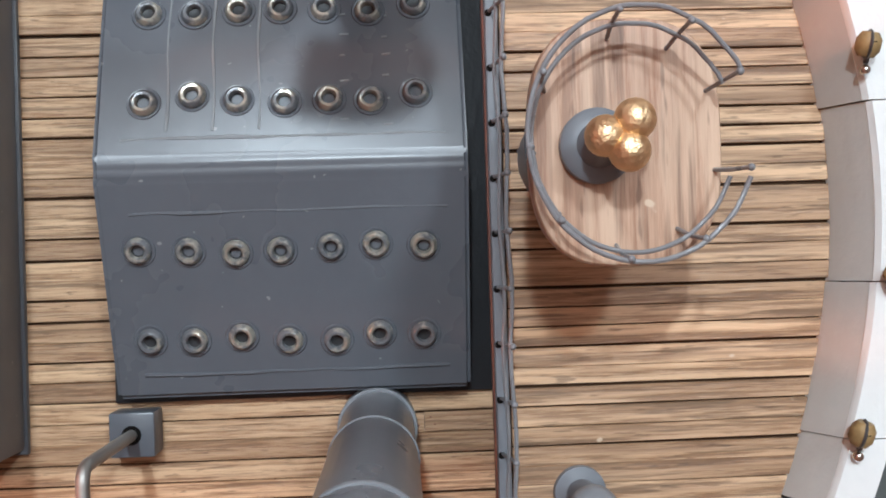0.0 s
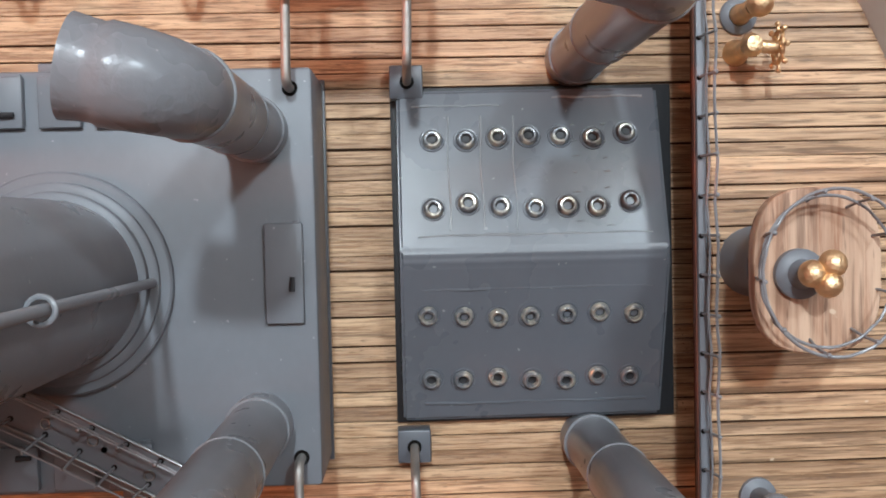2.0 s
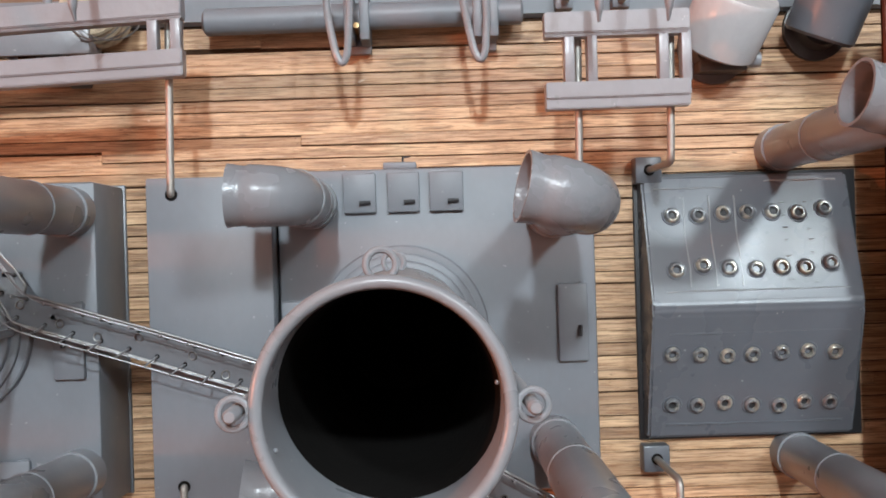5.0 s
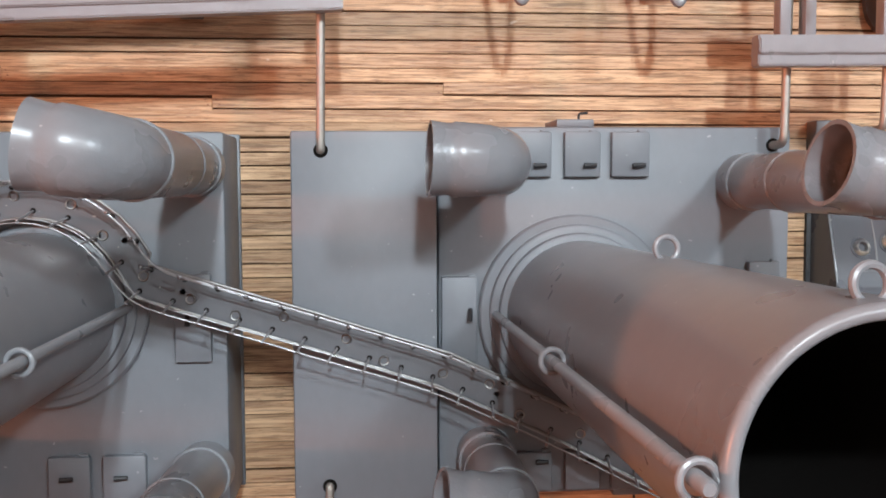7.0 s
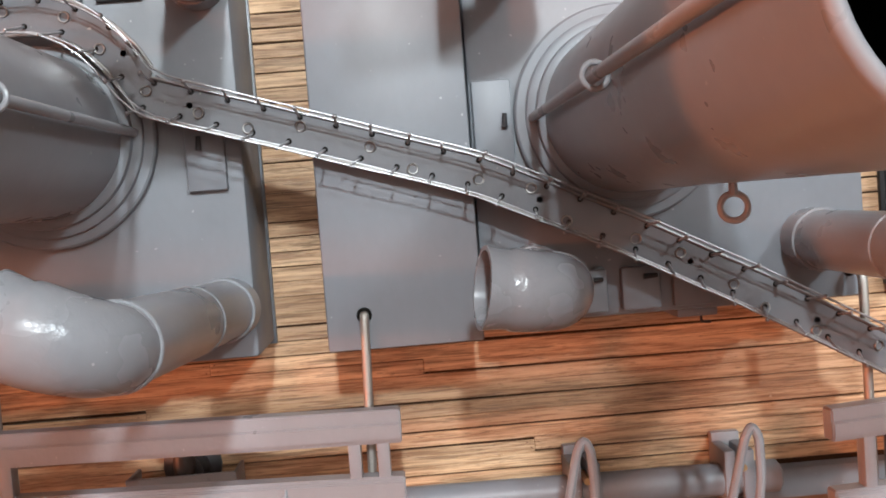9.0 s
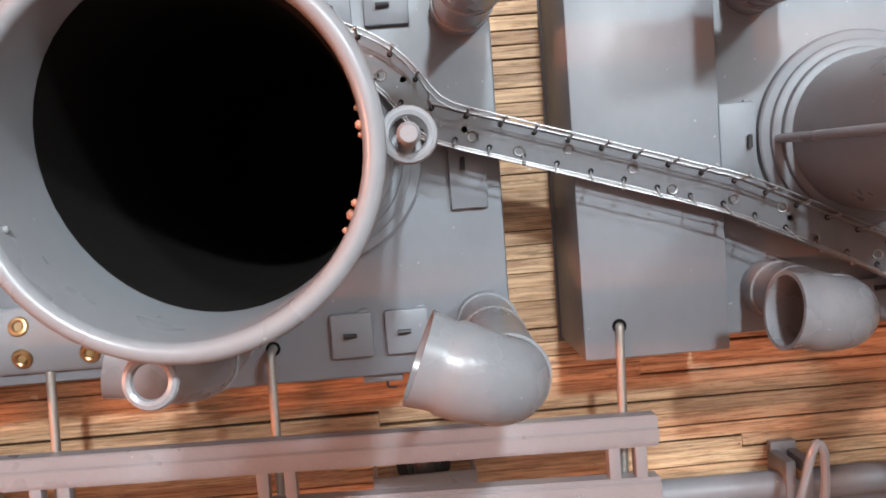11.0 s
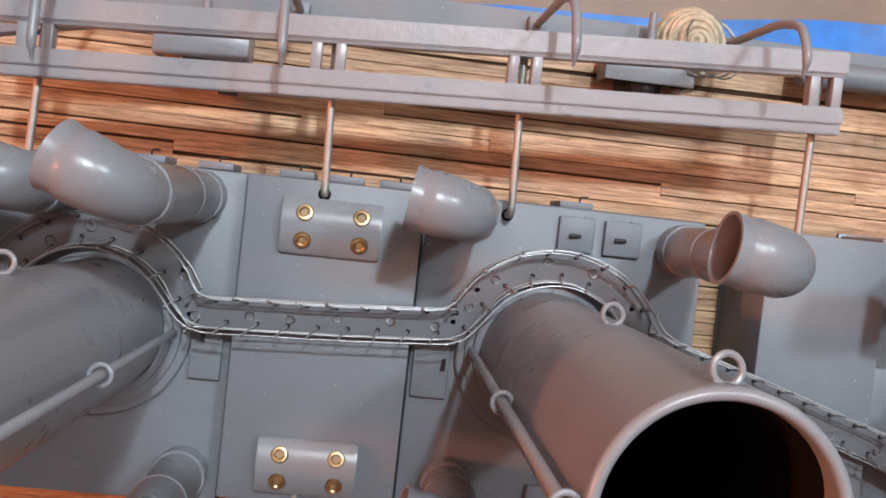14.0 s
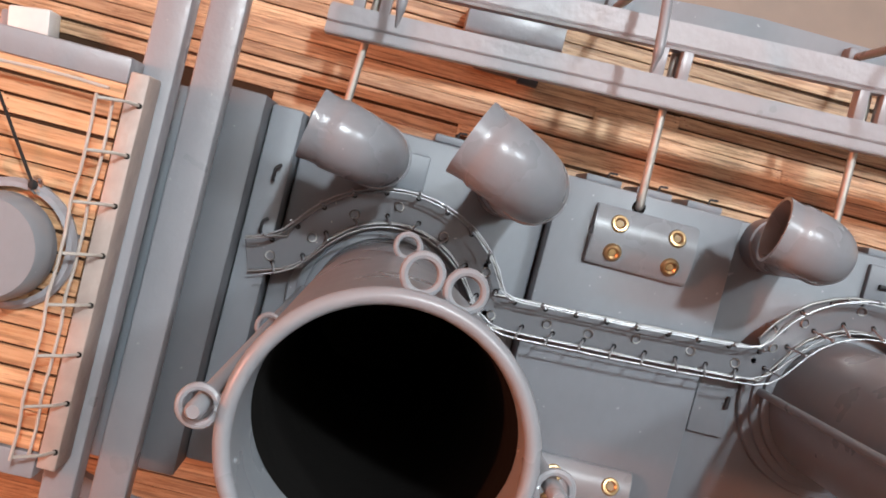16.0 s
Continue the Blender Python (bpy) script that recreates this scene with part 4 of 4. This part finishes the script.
# engine telegraph and steering wheel, gilded
tg = thing("telegraph", 74.4, 70.6, 32.6, "gilded telegraph pillar on a grey base", "telegraph", "deck instruments")
part("base", lathe(74.4, 70.6, [(4.4, 32.3), (4.4, 33.8), (3.9, 34.4), (2.6, 34.8)], 24), GREY, tg, "grey round base")
part("pillar", lathe(74.4, 70.6, [(2.5, 34.4), (2.1, 37), (2.0, 44), (2.4, 45)], 20), GOLD, tg)
part("head", ball(74.6, 70.6, 47.0, 3.0), GOLD, tg)
wh = thing("steering_wheel", 73.8, 62.0, 32.6, "gilded steering wheel on a stubby pedestal", "wheel", "deck instruments")
part("pedestal", lathe(73.8, 62.0, [(3.2, 32.3), (3.0, 34), (2.2, 36), (2.0, 42), (2.7, 43.6), (1.8, 46), (0, 46.6)], 20), GOLD, wh)
part("axle", sweep([(73.8, 62, 42.5), (80.0, 61.6, 42.8)], 1.5, 12), GOLD, wh)
w = part("rim", ring((80.2, 61.6, 42.8), (1, -0.05, 0.05), 3.6, 0.5, 24, 8), GOLD, wh)
for k in range(8):
    a = math.tau * k / 8
    bm = sweep([(80.2, 61.6, 42.8), (80.2, 61.6 + 5.2 * math.cos(a), 42.8 + 5.2 * math.sin(a))], 0.36, 6)
    ball(80.2, 61.6 + 5.2 * math.cos(a), 42.8 + 5.2 * math.sin(a), 0.7, bm, 8)
    part("spoke", bm, GOLD, w)

# grey instrument on the other side
gt = thing("telegraph", 78, -44, 32.6, "grey painted telegraph with small crank on deck", "telegraph", "deck instruments")
part("pillar", lathe(78, -44, [(4.6, 32.3), (4.4, 34), (2.6, 35), (2.3, 41), (3.0, 42)], 24), GREY, gt)
part("head", ball(78, -44, 45, 4.0), GREY_PIPE, gt)
part("axle", sweep([(79.5, -45, 43), (86, -47.5, 43)], 1.4, 12), GREY_PIPE, gt)
bm = ball(84, -46.8, 43, 2.0, None, 12)
for k in range(6):
    a = math.tau * k / 6
    sweep([(86, -47.5, 43), (86.4 + 0.6 * math.cos(a), -47.6 + 2.6 * math.cos(a), 43 + 2.6 * math.sin(a))], 0.5, 6, bm=bm)
part("crank", bm, GREY_PIPE, gt)

# white bow bulwark in curved panels


bw = thing("bow_bulwark", 124, 10, 27, "curved white bulwark with greyish sloping inner face", "bulwark")
for ya, yb, jog in ((-46, -35.2, 0.4), (-35, -9.8, 0), (-9.6, 19.8, 0.5), (20, 50, 0), (50.2, 96, 0.3)):
    bm, bm3 = bmesh.new(), bmesh.new()
    pa, pb = None, None
    for k in range(9):
        y = ya + (yb - ya) * k / 8
        x = bow(y) + jog
        ca = [bm.verts.new(v) for v in ((x - 0.3, y, 32.0), (x, y, 34.0), (x + 3.6, y, 41.4), (x + 4.6, y, 40.8), (x + 2, y, 31.5))]
        cb = [bm3.verts.new(v) for v in ((x + 3.5, y, 41.45), (x + 4.2, y, 42.4), (x + 10.6, y, 42.9), (x + 11.2, y, 24.0), (x + 4.2, y, 24.0))]
        if pa:
            for c, p, b_ in ((ca, pa, bm), (cb, pb, bm3)):
                for j in range(5):
                    b_.faces.new((p[j], p[(j + 1) % 5], c[(j + 1) % 5], c[j]))
        else:
            bm.faces.new(ca)
            bm3.faces.new(cb)
        pa, pb = ca, cb
    bm.faces.new(pa[::-1])
    bm3.faces.new(pb[::-1])
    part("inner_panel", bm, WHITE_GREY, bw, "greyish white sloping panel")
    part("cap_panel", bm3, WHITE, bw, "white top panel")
part("end_block", box(106, 117, -52, -46.6, 30, 36, 0.5), SOLE, bw, "dark block closing the bulwark")


def deadeye(x, y, a, label):
    t = thing("deadeye", x, y, 42.8, label, "deadeye", "deadeyes")
    part("block", lathe(0, 0, [(0, -2.6), (1.7, -2.6), (2.6, -1.2), (2.6, 1.2), (1.7, 2.6), (0, 2.6)], 16, None, False, (math.cos(a), math.sin(a), 0.25), (x, y, 45.2)), CORK, t, "tan wooden block")
    part("hole", lathe(0, 0, [(0, 2.64), (0.7, 2.64), (0.7, 2.4)], 10, None, False, (0.1, 0.2, 1), (x, y, 45.2)), FLAT_BLACK, t)
    part("strap", ring((x, y, 45.2), (math.sin(a), -math.cos(a), 0.2), 2.9, 0.35, 18, 6), SOLE, t)
    bm2 = ball(x - 1.2 * math.cos(a), y - 5.2 * math.sin(a), 43.8, 1.25, None, 14)
    part("pin", bm2, CHROME, t, "shiny steel pin head")
    part("link", sweep([(x - 0.6 * math.cos(a), y - 3.8 * math.sin(a), 44), (x, y - 2 * math.sin(a), 45)], 0.6, 7), SOLE, t)
    t.scale = (0.76, 0.76, 0.76)


deadeye(124.8, 28.5, 1.4, "tan wooden deadeye with dark strap on the bulwark")
deadeye(121.6, -33.8, 1.3, "tan wooden deadeye with shiny pin on the bulwark")
deadeye(128.5, -8.5, 0.6, "tan wooden deadeye with shiny pin on the bulwark")

# ---- bridge structure ----
br = thing("bridge_house", -413, 12, 0, "grey bridge front of stacked boards and beams", "bridge")
part("front_wall", box(-409, -399.4, -42, 58.5, -0.4, 48.5, 0.6), SHADE_GREY, br, "dark grey wall board, darkened by painted-in shade")
part("cross_beam", box(-415.0, -406.6, -75, 130, 58.5, 65.5, 0.7), GREY_PALE, br)
part("back_wall", box(-426, -411, -38, 55, -0.4, 58.3, 0.6), GREY, br)
part("ledge", box(-419.4, -412.4, -78, 132, 84.5, 91.6, 0.7), GREY_PALE, br)
part("upper_wall", box(-440, -421, -24, 48, 58, 93, 0.6), GREY, br)
part("fascia", box(-418.3, -414.4, -28, 53, 92.0, 101.6, 0.5), MDF, br, "grey-washed plywood edge strip")
part("side_fascia", box(-545, -418.5, 50.2, 55.5, 92.0, 101.6, 0.5), GREY_PALE, br)
part("side_fascia", box(-545, -418.5, -30.5, -25.2, 92.0, 101.6, 0.5), GREY_PALE, br)

rl = thing("bridge_rail", -416, 12, 101.5, "soldered wire railing along the bridge deck edge", "railing")
for dx, z in ((-5.2, 108.6), (-3.0, 105.2)):
    part("wire", sweep([(-416 + dx + 0.2 * math.sin(k), -25 + 72 * k / 24, z + 0.3 * math.sin(k * 1.9)) for k in range(25)] , 0.34, 7), RAIL_PALE, rl)
part("wire", sweep([(-420 - 6 * k, 48.5 + 0.3 * math.sin(k), 106.8) for k in range(18)], 0.34, 7), RAIL_PALE, rl)
for k in range(8):
    y = -24 + 10.1 * k
    bm = sweep(bent([(-415.2, y, 101.2), (-416.6, y + 0.2, 105.6), (-421.2, y - 0.4, 108.6)], 1.0, 3), 0.34, 7)
    part("post", bm, RAIL_PALE, rl)
    part("post_hole", lathe(-415.2, y, [(0.6, 101.4), (0.6, 101.75), (0, 101.75)], 10), FLAT_BLACK, rl)

tr = thing("searchlight", -434, 14, 100.5, "round grey drum on a pale grey base, tied with black thread", "searchlight")
part("base", lathe(-433, 14.5, [(13.0, 100.2), (13.0, 102.0), (12.2, 103.0), (11.2, 103.2)], 36), GREY_PALE, tr)
part("drum", lathe(-434, 14, [(10.6, 103.0), (10.6, 110), (9.6, 111.8), (0, 112.4)], 36), GREY_PIPE, tr)
for x, y in ((-430, 27), (-439, 29)):
    e = part("eye", ring((x, y, 103.4), (1, 0.2, 0.2), 1.5, 0.5, 14, 7), CHROME, tr, "small shiny eye")
    part("knot", ball(x, y, 105.4, 1.0, None, 8), THREAD, e)
part("thread", sweep([(-430, 27, 105.4), (-437, 42, 112), (-446, 60, 122)], 0.35, 6), THREAD, tr, "black rigging thread")
part("thread", sweep([(-439, 29, 105.4), (-448, 40, 110), (-460, 58, 120)], 0.35, 6), THREAD, tr, "black rigging thread")
wp = thing("white_pedestal", -476, 62, 0, "small white painted pedestal on the main deck", "pedestal")
part("block", box(-482, -470, 57, 68, -0.4, 9, 0.8, None, 8), WHITE, wp)
part("chip", box(-486, -481, 60, 66, -0.4, 5, 0.8), GREY_PALE, wp)

# ---- deck planks ----
rng = random.Random(11)


def plank_mesh(name):
    bm2 = bmesh.new()
    v = [bm2.verts.new(c) for c in ((-.5, -.5, -1), (.5, -.5, -1), (.5, .5, -1), (-.5, .5, -1),
                                    (-.5, -.5, -.10), (.5, -.5, -.10), (.5, .5, -.10), (-.5, .5, -.10),
                                    (-.4995, -.47, 0), (.4995, -.47, 0), (.4995, .47, 0), (-.4995, .47, 0))]
    for a, b in ((0, 4), (4, 8)):
        for k in range(4):
            bm2.faces.new((v[a + k], v[a + (k + 1) % 4], v[b + (k + 1) % 4], v[b + k]))
    bm2.faces.new(v[8:12])
    bmesh.ops.recalc_face_normals(bm2, faces=bm2.faces)
    me = bpy.data.meshes.new(name)
    bm2.to_mesh(me)
    bm2.free()
    return me


def lay(parent, me, x0, x1, y, w, z, thick=1.6):
    ob = new("plank", me)
    ob.parent = parent
    ob.location = mm((x0 + x1) / 2, y + rng.uniform(-0.16, 0.16), z + rng.uniform(-0.12, 0.12))
    ob.scale = mm(x1 - x0 - 0.05, w + rng.uniform(-0.22, 0.16), thick)
    ob.rotation_euler = (radians(rng.uniform(-1.2, 1.2)), 0, radians(rng.uniform(-0.32, 0.32)))


def course(parent, me, xa, xb, y, w, z, length):
    x = xa
    step = rng.uniform(0.35, 1.0) * length
    while x < xb - 1:
        e = min(xb, x + step)
        if xb - e < 10:
            e = xb
        lay(parent, me, x, e, y, w, z)
        if e < xb:
            for dx in (-2.0, -1.2, 1.2, 2.0):
                NAILS.append((e + dx + rng.uniform(-.2, .2), y + (0.85 if dx in (-2.0, 1.2) else -0.85) + rng.uniform(-.2, .2), z))
        x, step = e, length


NAILS = []
oak = plank_mesh("oak_plank")
oak.materials.append(DECK_WOOD)
y = -86.0
while y < 111:
    w = 3.90 + rng.uniform(-0.28, 0.2)
    if -37 < y < 55:
        course(deck, oak, -26.5, 85.6, y, w, 0, 170)
        course(deck, oak, -182, -161, y, w, 0, 62)
    elif -45 < y < 62:
        course(deck, oak, -405, 85.6, y, w, 0, 400)
    else:
        course(deck, oak, -555, 85.6, y, w, 0, 450)
    y += 4.1
pale = plank_mesh("pale_plank")
pale.materials.append(FORE_WOOD)
y = -88.0
while y < 110:
    course(fore, pale, 66.8, bow(y) + 1.0, y, 3.24 + rng.uniform(-0.25, 0.10), 33.0, 400)
    y += 3.35
short = plank_mesh("short_plank")
short.materials.append(BRIDGE_WOOD)
y = -23.2
while y < 49:
    course(bridge, short, -540, -418.6, y, 3.5, 101.0, 34)
    y += 4.0

# dark pins beside the butt joints of the planks
verts, faces = [], []
for x, y, z in NAILS:
    i = len(verts)
    for h in (z - 0.3, z + 0.16):
        verts += [mm(x + 0.19 * math.cos(k * math.tau / 6), y + 0.19 * math.sin(k * math.tau / 6), h) for k in range(6)]
    faces += [(i + k, i + (k + 1) % 6, i + 6 + (k + 1) % 6, i + 6 + k) for k in range(6)] + [tuple(range(i + 6, i + 12))]
me = bpy.data.meshes.new("plank_pins")
me.from_pydata(verts, [], faces)
me.materials.append(RUST)
pins = new("plank_pins", me)
pins.parent = deck
tagged(pins, "tiny dark pins beside plank joints", "", "", "stuff")
